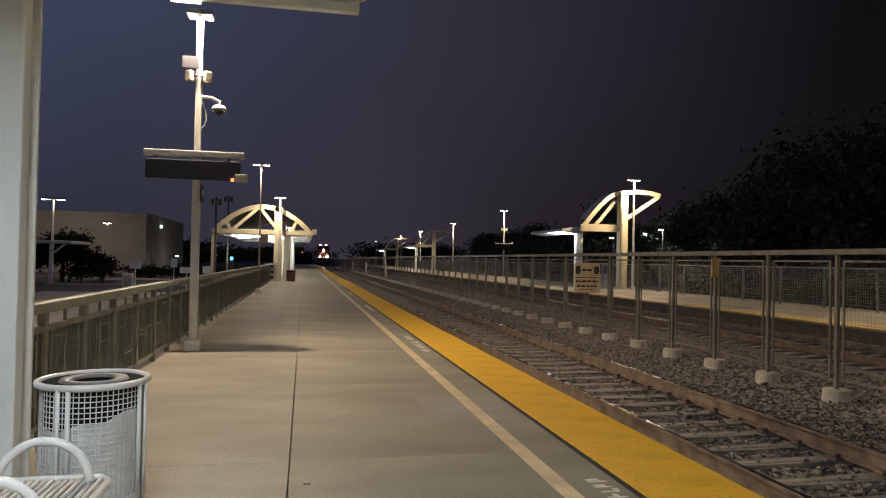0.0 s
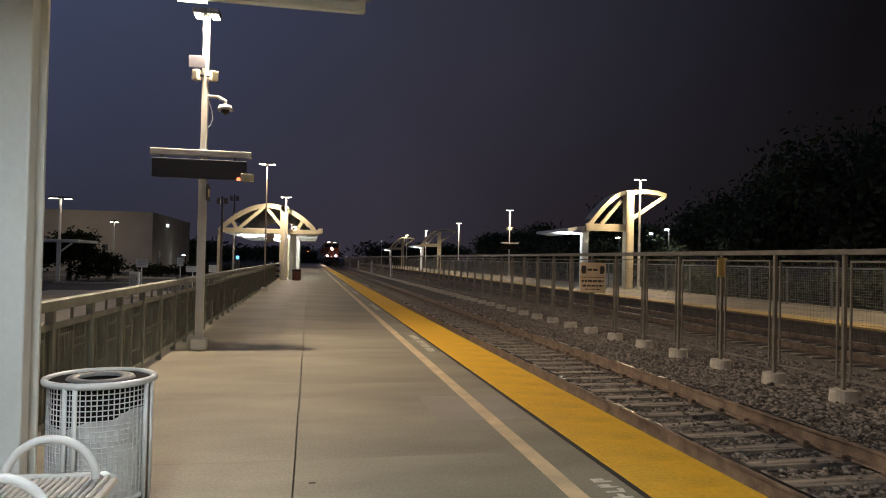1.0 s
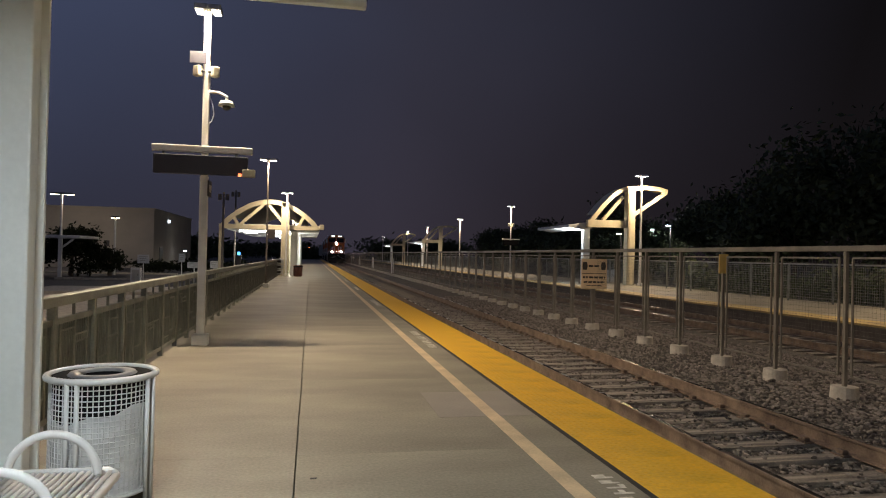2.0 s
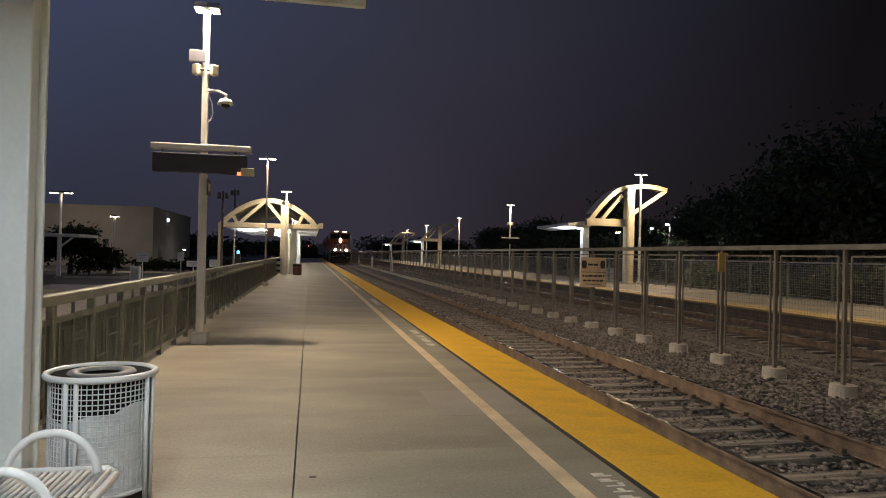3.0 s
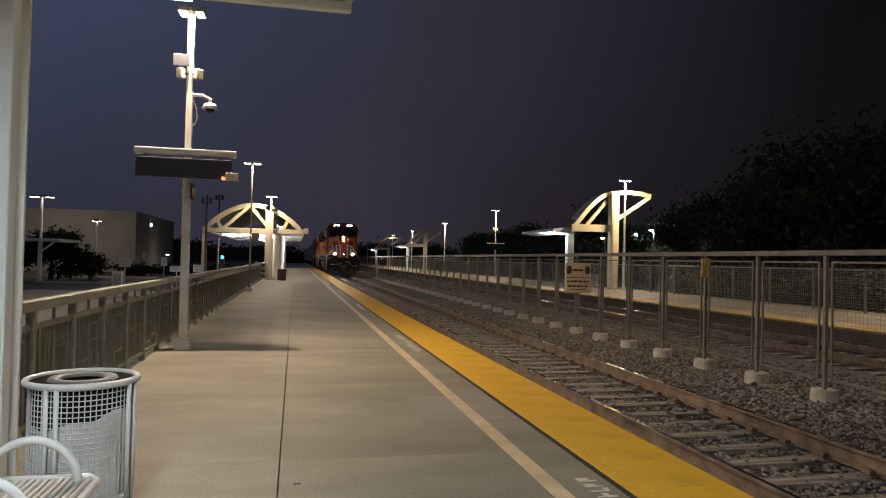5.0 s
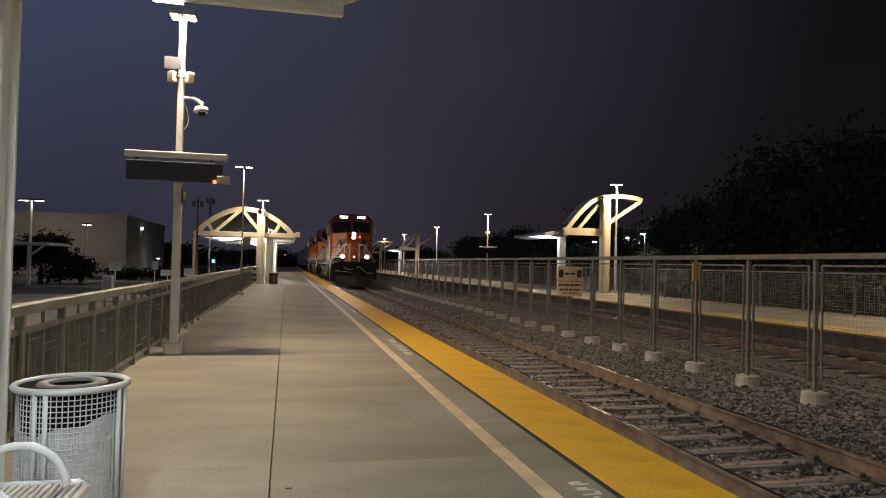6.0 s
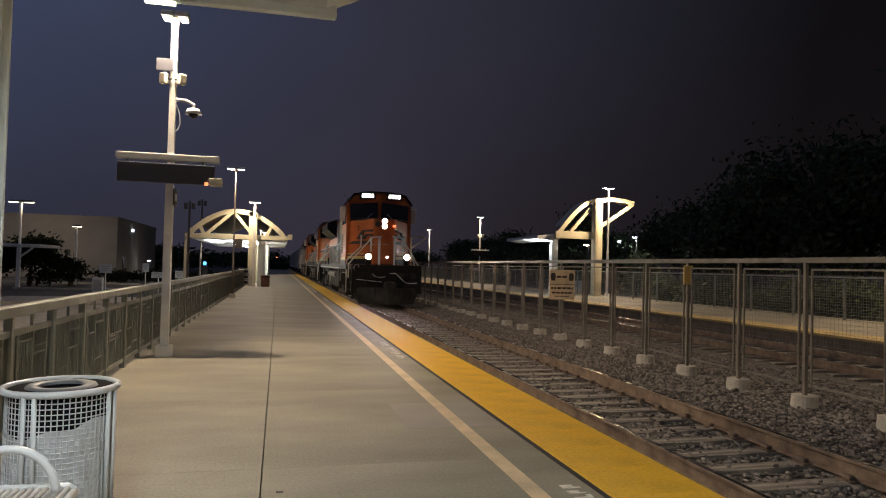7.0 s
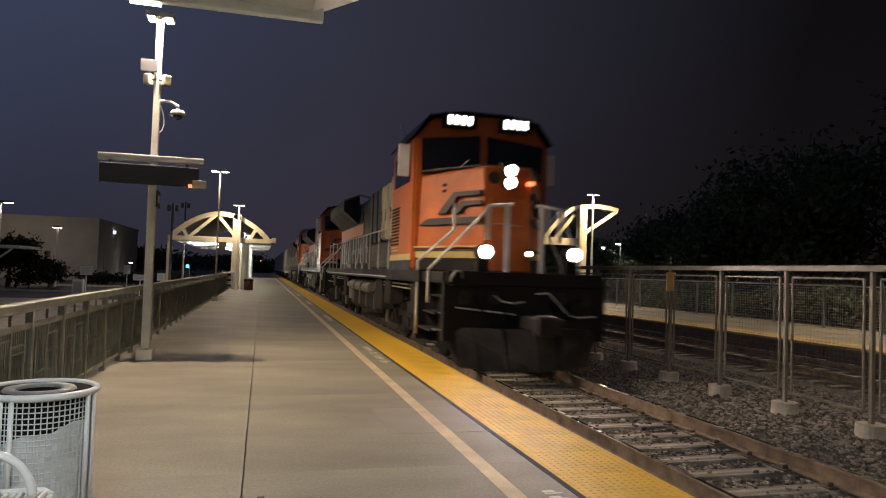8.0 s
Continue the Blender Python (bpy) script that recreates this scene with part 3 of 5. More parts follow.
def litter_bin(x, y):
    t = thing("litter_bin", pose(x, y, 0), "round white wire-mesh litter bin with a black lid and pale bag", "litter bin")
    R = .28
    bm = B()
    ring = [(R * 1.06 * math.cos(a), R * 1.06 * math.sin(a), .75) for a in np.linspace(0, 2 * math.pi, 41)]
    pipe(bm, ring, .02, 8)
    part("top_ring", bm, "coated", t, smooth=True)
    bm = B()
    pipe(bm, [(R * math.cos(a), R * math.sin(a), .08) for a in np.linspace(0, 2 * math.pi, 41)], .015, 6)
    part("bottom_ring", bm, "coated", t, smooth=True)
    for k in range(4):
        for d in (-.1, .1):
            a = math.radians(-105.6 + 90 * k) + d
            c, s = math.cos(a), math.sin(a)
            bm = B()
            pipe(bm, [((R + .02) * c, (R + .02) * s, 0), ((R + .02) * c, (R + .02) * s, .75)], .014, 8)
            part("upright", bm, "coated", t, smooth=True)
    bm = B()
    n = 60
    for k in range(n):
        a = 2 * math.pi * k / n
        rod(bm, (R * math.cos(a), R * math.sin(a), .08), (R * math.cos(a), R * math.sin(a), .74), .0033, seg=4)
    for k in range(22):
        z = .1 + k * .03
        for j in range(n):
            a, b = 2 * math.pi * j / n, 2 * math.pi * (j + 1) / n
            rod(bm, (R * math.cos(a), R * math.sin(a), z), (R * math.cos(b), R * math.sin(b), z), .0033, seg=4)
    part("wire_basket", bm, "coated", t, "white wire mesh")
    bm = B()
    bmesh.ops.create_cone(bm, cap_ends=True, segments=40, radius1=.255, radius2=.265, depth=.66, matrix=Matrix.Translation((0, 0, .40)))
    part("liner", bm, "liner", t, "black plastic liner", smooth=False)
    bm = B()
    bmesh.ops.create_cone(bm, cap_ends=False, segments=48, radius1=.27, radius2=.272, depth=.46, matrix=Matrix.Translation((0, 0, .31)))
    for v in bm.verts:
        a = math.atan2(v.co.y, v.co.x)
        if v.co.z > .4:
            v.co.z = .56 + .06 * math.sin(a + 1.1) + .012 * math.sin(7 * a)
        v.co.x *= 1 + .012 * math.sin(23 * a)
        v.co.y *= 1 + .012 * math.sin(19 * a)
    part("bag", bm, "bag", t, "pale plastic bag turned down over the liner")
    bm = B()
    outer = [(.11, .68), (.115, .735), (.17, .742), (.19, .752), (.27, .752), (.285, .745), (.28, .72), (.12, .68)]
    lathe(bm, outer, 48)
    part("lid", bm, "liner", t, "black plastic lid with a round opening", smooth=True)
    bm = B()
    lathe(bm, [(.118, .745), (.125, .762), (.18, .764), (.19, .752)], 48)
    part("lid_ring", bm, "lidgrey", t, "grey rim round the opening", smooth=True)
    return t


def lathe(bm, outline, seg):
    rows = []
    for k in range(seg):
        a = 2 * math.pi * k / seg
        rows.append([bm.verts.new((r * math.cos(a), r * math.sin(a), z)) for r, z in outline])
    for k in range(seg):
        a, b = rows[k], rows[(k + 1) % seg]
        for i in range(len(outline) - 1):
            bm.faces.new((a[i], b[i], b[i + 1], a[i + 1]))
    bmesh.ops.recalc_face_normals(bm, faces=bm.faces[:])
    return bm


def bench(x, y, turn):
    t = thing("bench", pose(x, y, 0, 0, 0, turn), "white steel bench with round bar slats and hooped armrests", "bench")
    for k in range(17):
        bm = B()
        px = -.255 + k * .03
        pipe(bm, [(px, -.9, .445), (px, .9, .445)], .0105, 6)
        part("slat", bm, "coated", t, smooth=True)
    for s in (-1, 1):
        bm = B()
        pipe(bm, [(-.28, s * .9, .445), (.215, s * .9, .445), (.25, s * .9, .425)], .02, 8)
        part("end_bar", bm, "coated", t, smooth=True)
    bm = B()
    for s in (-.285, .25):
        pipe(bm, [(s, -.9, .42), (s, .9, .42)], .02, 8)
    part("seat_frame", bm, "coated", t, smooth=True)
    for yy in (.28, .84, -.3):
        bm = B()
        arc = [(-.01 + .195 * math.cos(a), yy, .44 + .2 * math.sin(a)) for a in np.linspace(math.pi, 0, 25)]
        pipe(bm, arc, .02, 8)
        part("armrest", bm, "coated", t, smooth=True)
    for yy in (-.7, .7):
        bm = B()
        pipe(bm, [(-.2, yy, .0), (-.2, yy, .39), (.2, yy, .39), (.2, yy, 0)], .025, 8)
        part("leg", bm, "coated", t, smooth=True)


def arched_shelter(x, y, flip, label, name="platform_shelter", deep=22.0, wide=6.15):
    """A roof carried by an arched truss across the platform, standing on a broad column."""
    t = thing(name, pose(x, y, 0), label, "shelter", "arched platform shelters")
    n = 18
    bm = B()
    arc = [(-wide / 2 + wide * k / n, 3.05 + 1.75 * math.sin(math.pi * k / n) ** .8) for k in range(n + 1)]
    sweep(bm, [(a, 0, b) for a, b in arc], [(-.15, -.15), (.15, -.15), (.15, .15), (-.15, .15)])
    part("arch", bm, "cream", t)
    bm = B()
    box(bm, -wide / 2 - .1, wide / 2 + .1, -.12, .12, 3.0, 3.28, .01)
    part("tie_beam", bm, "cream", t)
    for a, b in (((-1.95, 3.2), (-.3, 4.72)), ((1.05, 3.2), (-.2, 4.72)), ((-1.95, 3.2), (-2.35, 3.85)), ((1.8, 3.2), (2.15, 3.9))):
        bm = B()
        bar(bm, (a[0], 0, a[1]), (b[0], 0, b[1]), .2, .2)
        part("brace", bm, "cream", t)
    bm = B()
    box(bm, -wide / 2 + .2, wide / 2 + .2, .2, deep, 3.2, 3.32, .01)
    part("roof", bm, "roofing", t)
    for k in range(22):
        bm = B()
        box(bm, -wide / 2 + .3, wide / 2 + .1, .5 + k * .95, .62 + k * .95, 2.95, 3.2, .01)
        part("soffit_beam", bm, "roofing", t)
    bm = B()
    box(bm, -wide / 2 - .1, -wide / 2 + .12, -.1, .12, 0, 3.1, .01)
    part("column", bm, "cream", t)
    bm = B()
    box(bm, wide / 2 + .1, wide / 2 + .4, -.2, .2, 3.05, 3.4, .02)
    part("end_cap", bm, "cream", t)
    bm = B()
    box(bm, -.1, .36, -.3, -.2, 2.4, 3.0, .01)
    part("hanging_sign", bm, "ink", t, "small dark hanging sign")
    bm = B()
    up = [(a, b + .03) for a, b in arc[2:-2]]
    prism(bm, up + [(a, b + .1) for a, b in reversed(up)], "y", .16, deep)
    part("vault", bm, "cream", t)
    for q, yy in ((-1.6, 1.2), (-.4, 1.2), (.8, 1.2), (-1.6, 4.9), (.8, 4.9), (-.4, 9.5), (.8, 9.5), (-.4, 14), (.8, 14), (.2, 18.5)):
        bm = B()
        box(bm, q - .45, q + .45, yy, yy + .14, 2.86, 2.94, .01)
        part("tube_lamp", bm, "soffitlamp", t, "glowing tube lamp under the roof")
    for yy in (.0, 7.2, 14.4, deep - .4):
        bm = B()
        box(bm, wide / 2 - 2.35, wide / 2 - 1.85, yy - .15, yy + .3, 0, 4.8 if yy == 0 else 3.1, .01)
        part("column", bm, "cream", t)
        bm = B()
        box(bm, wide / 2 - 1.75, wide / 2 - 1.3, yy + .5, yy + .9, 0, 3.1, .01)
        part("column", bm, "column", t)
    return t


def wing_shelter(x, y, label, deep=6.0):
    """A roof hung from a leaning half arch beside one broad column."""
    t = thing("wing_shelter", pose(x, y, 0), label, "shelter", "wing shelters")
    bm = B()
    box(bm, -.26, .26, -.2, .25, 0, 5.85, .015)
    part("column", bm, "cream", t, "broad cream column")
    bm = B()
    n = 12
    pts = [(-2.65 + 2.65 * k / n, 3.6 + 2.2 * math.sin(math.pi / 2 * k / n)) for k in range(n + 1)]
    pts += [(.9, 5.9), (1.8, 5.84), (2.4, 5.7)]
    sweep(bm, [(a, 0, b) for a, b in pts], [(-.13, -.13), (.13, -.13), (.13, .13), (-.13, .13)])
    part("arch", bm, "cream", t)
    bm = B()
    box(bm, -2.75, -.26, -.12, .12, 3.42, 3.86, .01)
    part("tie_beam", bm, "cream", t)
    for a, b in (((.1, 4.15), (2.35, 5.65)), ((-1.75, 3.85), (-.5, 5.3))):
        bm = B()
        bar(bm, (a[0], 0, a[1]), (b[0], 0, b[1]), .2, .2)
        part("brace", bm, "cream", t)
    bm = B()
    prism(bm, [(-3.75, 3.40), (-2.75, 3.28), (-2.3, 3.38), (-2.45, 3.74), (-3.75, 3.56)], "y", .3, deep)
    part("roof", bm, "roofing", t)
    bm = B()
    up = [(a, b + .02) for a, b in pts[2:]]
    prism(bm, up + [(a, b + .07) for a, b in reversed(up)], "y", .13, 1.3)
    part("vault", bm, "cream", t)
    bm = B()
    box(bm, -2.6, -2.2, .8, 1.2, 0, 3.4, .01)
    part("column", bm, "column", t)
    bm = B()
    box(bm, -3.6, -2.7, .6, .75, 3.24, 3.3, .01)
    part("tube_lamp", bm, "soffitlamp", t, "glowing tube lamp under the roof")
    return t


# ---- the train ----
def wheelset(parent, y, r=.53, gauge=HALF_GAUGE):
    bm = B()
    rod(bm, (-gauge - .1, 0, 0), (gauge + .1, 0, 0), .09, seg=10)
    ax = part("wheelset", bm, "locogrey", parent, at=pose(0, y, r))
    for s in (-1, 1):
        bm = B()
        rod(bm, (s * gauge - .06, 0, 0), (s * gauge + .06, 0, 0), r, seg=28)
        for k in range(5):
            a = 2 * math.pi * k / 5
            rod(bm, (s * (gauge + .06), .3 * math.cos(a), .3 * math.sin(a)), (s * (gauge + .08), .3 * math.cos(a), .3 * math.sin(a)), .05, seg=8)
        part("wheel", bm, "locogrey", ax)
    return ax


def truck(parent, y0, ys, label="grey cast truck frame"):
    """A truck's side frames with boxes, springs and brake gear; the wheelsets are separate parts."""
    for s in (-1, 1):
        bm = B()
        o = [(ys[0] - .55, .55), (ys[0] - .45, .82), (ys[0] + .3, .98), (ys[-1] - .3, .98), (ys[-1] + .45, .82), (ys[-1] + .55, .55), (ys[-1] + .3, .45),
             (ys[-1] - .5, .62), (ys[0] + .5, .62), (ys[0] - .3, .45)]
        prism(bm, o, "x", s * 1.0 - .07, s * 1.0 + .07)
        for y in ys:
            box(bm, s * 1.05 - .1, s * 1.05 + .1, y - .17, y + .17, .36, .74, .02)
            rod(bm, (s * 1.15, y, .53), (s * 1.2, y, .53), .12, seg=14)
        for y in (ys[0] + .9, ys[-1] - .9):
            for d in (-.12, .12):
                rod(bm, (s * 1.02, y + d, .2), (s * 1.02, y + d, .62), .07, seg=10)
            rod(bm, (s * 1.12, y - .3, .85), (s * 1.12, y + .3, .85), .1, seg=12)
        part("truck_frame", bm, "locogrey", parent, label)


def lamp_barrel(bm, x, y0, y1, z, r):
    """An open-fronted lamp housing: a thick tube with a closed back."""
    n = 24
    rings = []
    for yy, rr in ((y1, .01), (y1, r), (y0, r), (y0, r * .87), (y0 + .085, r * .82), (y0 + .085, .01)):
        rings.append([bm.verts.new((x + rr * math.cos(2 * math.pi * k / n), yy, z + rr * math.sin(2 * math.pi * k / n))) for k in range(n)])
    for a, b in zip(rings, rings[1:]):
        for k in range(n):
            bm.faces.new((a[k], a[(k + 1) % n], b[(k + 1) % n], b[k]))
    bmesh.ops.recalc_face_normals(bm, faces=bm.faces[:])
    return bm


def locomotive(m, label, lit=True):
    t = thing("locomotive", m, label, "locomotive", "coupled locomotives")
    spins = []
    # underframe, deck and pilot
    bm = B()
    box(bm, -1.5, 1.5, 0.0, 21.4, 1.52, 1.72, .02)
    box(bm, -.55, .55, .4, 21.0, .95, 1.52)
    part("deck", bm, "locoblack", t)
    for s in (-1, 1):
        bm = B()
        box(bm, s * 1.53 - .03, s * 1.53 + .03, 1.6, 20.2, 1.50, 1.74, .006)
        part("side_sill", bm, "locoblack", t)
        bm = B()
        box(bm, s * 1.565 - .004, s * 1.565 + .004, 5.2, 20.2, 1.55, 1.58)
        part("sill_stripe", bm, "locowhite", t, "white reflective stripe")
    bm = B()
    prism(bm, [(-1.5, .55), (1.5, .55), (1.5, 1.55), (-1.5, 1.55)], "y", -.08, .12)
    part("pilot_plate", bm, "locoblack", t)
    bm = B()
    for s in (-1, 1):
        v = [bm.verts.new(p) for p in ((0, -.72, .1), (0, -.5, .78), (s * 1.16, -.12, .1), (s * 1.47, .02, .78), (0, -.3, .1), (0, -.2, .78), (s * 1.16, .2, .1), (s * 1.47, .2, .78))]
        for f in ((0, 2, 3, 1), (4, 5, 7, 6), (1, 3, 7, 5), (0, 4, 6, 2), (2, 6, 7, 3)):
            bm.faces.new([v[i] for i in f])
    bmesh.ops.recalc_face_normals(bm, faces=bm.faces[:])
    part("snow_plow", bm, "locogrey", t, "dark ribbed plow blade")
    bm = B()
    box(bm, -.15, .15, -.95, -.1, .78, 1.0, .03)
    box(bm, -.22, .14, -1.15, -.85, .72, 1.06, .06)
    box(bm, .1, .24, -1.18, -1.0, .76, 1.02, .04)
    part("coupler", bm, "locogrey", t)
    for q, sag in (((-.95, 1.3), .35), ((.95, 1.3), .35), ((-.5, 1.25), .3), ((.45, 1.25), .25), ((.75, 1.2), .4)):
        bm = B()
        x, z = q
        pipe(bm, [(x, -.1, z), (x - .05 * (x > 0) + .02, -.25, z - sag * .4), (x * .8, -.28, z - sag), (x * .6, -.26, z - sag * .9)], .022, 6)
        part("air_hose", bm, "liner", t)
    bm = B()
    pipe(bm, [(-1.3, -.13, 1.12), (-.25, -.2, 1.02)], .015, 6)
    part("uncoupling_lever", bm, "locowhite", t)
    bm = B()
    pipe(bm, [(.12, -.2, 1.38), (.35, -.22, 1.40), (.75, -.2, 1.02), (.95, -.14, .98), (1.3, -.13, 1.0)], .018, 6)
    part("uncoupling_lever", bm, "locowhite", t)
    for x in (-1.12, -.62, .62, 1.12):
        bm = B()
        box(bm, x - .11, x + .11, -.12, -.078, 1.18, 1.4, .02)
        part("connector_box", bm, "locogrey", t)
    bm = B()
    pipe(bm, [(-1.38, -.1, 1.5), (-1.42, -.2, 1.62), (-1.34, -.22, 1.74), (-1.22, -.2, 1.72), (-1.2, -.12, 1.58)], .022, 6)
    part("grab_loop", bm, "railgrey", t, smooth=True)
    bm = B()
    pipe(bm, [(-.62, -.12, 1.34), (-.5, -.2, 1.24), (-.3, -.22, 1.21), (-.1, -.2, 1.24)], .02, 6)
    part("jumper_cable", bm, "railgrey", t, smooth=True)
    for x in (-1.05, -.55, .55, 1.05):
        bm = B()
        k = abs(x)
        bar(bm, (x * .86, -.72 + .46 * k - .02, .12), (x, -.5 + .34 * k - .03, .76), .05, .05)
        part("plow_rib", bm, "locogrey", t)
    bm = B()
    box(bm, -1.45, 1.45, -.16, .1, 1.50, 1.74, .02)
    part("anticlimber", bm, "locoblack", t)
    # step wells and their rails
    for s in (-1, 1):
        bm = B()
        box(bm, s * 1.08 - .02, s * 1.08 + .02, .95, 1.95, .35, 1.55)
        box(bm, s * 1.3 - .22, s * 1.3 + .22, 1.9, 1.95, .35, 1.55)
        part("step_well", bm, "locogrey", t)
        for z, q in ((.38, 1.44), (.65, 1.36), (.96, 1.26), (1.27, 1.12)):
            bm = B()
            box(bm, s * q - .13, s * q + .13, .93, 1.86, z - .03, z + .01, .006)
            d = part("step", bm, "locogrey", t)
            bm = B()
            box(bm, s * q - .07, s * q + .07, .915, .93, z - .01, z + .02)
            part("step_edge", bm, "locowhite", d, "white painted step edge")
        bm = B()
        pipe(bm, [(s * 1.53, 1.85, .5), (s * 1.53, 1.85, 1.92), (s * .97, 1.3, 2.53), (s * .97, 1.3, 3.04)], .03, 8)
        part("grab_rail", bm, "locowhite", t, "white handrail beside the steps", smooth=True)
        bm = B()
        pipe(bm, [(s * 1.53, .95, 1.15), (s * 1.53, .95, 1.76), (s * .73, .1, 2.8), (s * .69, .1, 2.9), (s * .24, .1, 2.95)], .028, 8)
        part("front_rail", bm, "locowhite", t, "white bent handrail across the front", smooth=True)
        bm = B()
        box(bm, s * .33 - .045, s * .33 + .045, .08, .12, 1.72, 2.92, .006)
        part("rail_post", bm, "locowhite", t)
        bm = B()
        box(bm, s * .68 - .04, s * .68 + .04, .1, .14, 2.3, 2.88, .006)
        part("rail_post", bm, "locowhite", t)
        bm = B()
        lamp_barrel(bm, s * .82, -.24, .03, 2.08, .135)
        box(bm, s * .82 - .1, s * .82 + .1, -.1, .05, 1.72, 1.945)
        d = part("ditch_light", bm, "locoblack", t)
        bm = B()
        rod(bm, (s * .82, -.185, 2.08), (s * .82, -.158, 2.08), .108, seg=20)
        part("lens", bm, "headlight" if lit else "glass", d, "blazing warm white lens" if lit else "unlit glass lens")
    bm = B()
    rod(bm, (-.02, -.2, 2.07), (-.02, -.16, 2.07), .045, seg=12)
    part("marker_light", bm, "markerlight" if lit else "glass", t)
    # nose and cab
    bm = B()
    lo = [(-1.47, 2.75), (-.48, .98), (.48, .98), (1.47, 2.75)]
    one = [bm.verts.new((x, y, 1.73)) for x, y in lo]
    two = [bm.verts.new((x * .98, y + .08, 3.78 if y < 2 else 3.72)) for x, y in lo]
    bm.faces.new(one), bm.faces.new(two)
    for i in range(4):
        j = (i + 1) % 4
        bm.faces.new((one[i], one[j], two[j], two[i]))
    bmesh.ops.recalc_face_normals(bm, faces=bm.faces[:])
    bmesh.ops.bevel(bm, geom=bm.edges[:], offset=.06, segments=3, affect="EDGES", profile=.5)
    nose = part("nose", bm, "orange", t, "orange painted nose")
    side = (Vector((-1.47, 2.75, 0)) - Vector((-.48, .98, 0))).normalized()
    for sgn in (-1, 1):
        u = Vector((sgn * abs(side.x), side.y, 0))
        o = Vector((sgn * .48, .98, 0))
        out = Vector((sgn * u.y, -abs(u.x), 0)).normalized() * .012
        def slab(pts, mat, name, lift=1.0):
            bm = B()
            a = [bm.verts.new(o + u * p + Vector((0, 0, q)) + out * (lift + 3.4)) for p, q in pts]
            b = [bm.verts.new(o + u * p + Vector((0, 0, q)) - out) for p, q in pts]
            bm.faces.new(a), bm.faces.new(b)
            for i in range(len(a)):
                j = (i + 1) % len(a)
                bm.faces.new((a[i], a[j], b[j], b[i]))
            bmesh.ops.recalc_face_normals(bm, faces=bm.faces[:])
            part(name, bm, mat, nose)
        slab([(1.85, 2.0), (.1, 2.0), (.1, 2.12), (1.85, 2.12)], "stripe", "stripe")
        slab([(1.85, 1.76), (.1, 1.76), (.1, 1.99), (1.85, 1.99)], "locoblack", "band")
        slab([(1.78, 2.66), (.05, 2.66), (.05, 2.79), (1.5, 2.79)], "emblem", "emblem")
        slab([(1.22, 2.88), (.78, 3.29), (.05, 3.29), (.05, 3.2), (.66, 3.2), (.98, 2.88)], "emblem", "emblem")
        slab([(.82, 2.88), (.58, 3.1), (.05, 3.1), (.05, 3.01), (.48, 3.01), (.62, 2.88)], "emblem", "emblem")
        slab([(1.9, 2.13), (.1, 2.13), (.1, 2.165), (1.9, 2.165)], "emblem", "pinstripe")
        slab([(1.9, 2.2), (.1, 2.2), (.1, 2.235), (1.9, 2.235)], "stripe", "pinstripe")
    bm = B()
    rod(bm, (-.3, .955, 3.53), (-.3, 1.0, 3.53), .12, seg=20)
    part("roundel", bm, "emblem", nose, "dark round plate beside the headlights")
    for q in ((-1.02, 1.88, 3.42), (-1.02, 1.88, 3.3)):
        bm = B()
        box(bm, q[0] - .05, q[0] + .02, q[1] - .06, q[1] + .02, q[2], q[2] + .05, .008)
        part("hinge", bm, "locogrey", nose)
    bm = B()
    box(bm, -.36, .36, .945, 1.02, 1.76, 3.15, .02)
    part("nose_door", bm, "orange", nose)
    bm = B()
    prism(bm, [(-1.4, 2.58), (-.5, 1.2), (.5, 1.2), (1.4, 2.58)], "z", 3.785, 3.806)
    part("glare_panel", bm, "noseglare", nose, "matt grey top of the nose")
    bm = B()
    pipe(bm, [(-.6, .94, 2.62), (-.2, .93, 2.66), (.25, .93, 2.62)], .012, 6)
    part("grab_bar", bm, "railgrey", nose)
    for z in (3.47, 3.70):
        bm = B()
        lamp_barrel(bm, 0, .85, 1.12, z - .03, .122)
        h = part("headlight", bm, "locoblack", t)
        bm = B()
        rod(bm, (0, .905, z - .03), (0, .932, z - .03), .098, seg=20)
        part("lens", bm, "headlight" if lit else "glass", h, "blazing warm white lens" if lit else "unlit glass lens")
    bm = B()
    box(bm, .38, .52, .96, 1.03, 3.42, 3.5, .01)
    part("marker_light", bm, "redled" if lit else "glass", t)
    bm = B()
    prism(bm, [(-1.5, 1.73), (1.5, 1.73), (1.5, 4.5), (1.15, 4.95), (.5, 5.08), (-.5, 5.08), (-1.15, 4.95), (-1.5, 4.5)], "y", 2.62, 5.0)
    bmesh.ops.bevel(bm, geom=[e for e in bm.edges if e.calc_length() > .3], offset=.05, segments=2, affect="EDGES")
    cab = part("cab", bm, "orange", t, "orange painted cab")
    bm = B()
    prism(bm, [(1.2, 4.96), (.5, 5.09), (-.5, 5.09), (-1.2, 4.96), (-1.52, 4.54), (-1.56, 4.54), (-1.22, 5.0), (-.5, 5.13), (.5, 5.13), (1.22, 5.0), (1.56, 4.54), (1.52, 4.54)], "y", 2.5, 5.1)
    part("cab_roof", bm, "locoblack", cab)
    for s in (-1, 1):
        bm = B()
        prism(bm, [(s * .08, 3.84), (s * 1.34, 3.76), (s * 1.36, 4.5), (s * .08, 4.64)], "y", 2.575, 2.64)
        w = part("windshield", bm, "glass", cab)
        bm = B()
        pipe(bm, [(s * .7, 2.55, 3.76), (s * .35, 2.55, 4.1)], .012, 5)
        part("wiper", bm, "locowhite", w)
        bm = B()
        box(bm, s * .62 - .32, s * .62 + .40, 2.44, 2.62, 4.75, 5.07, .02)
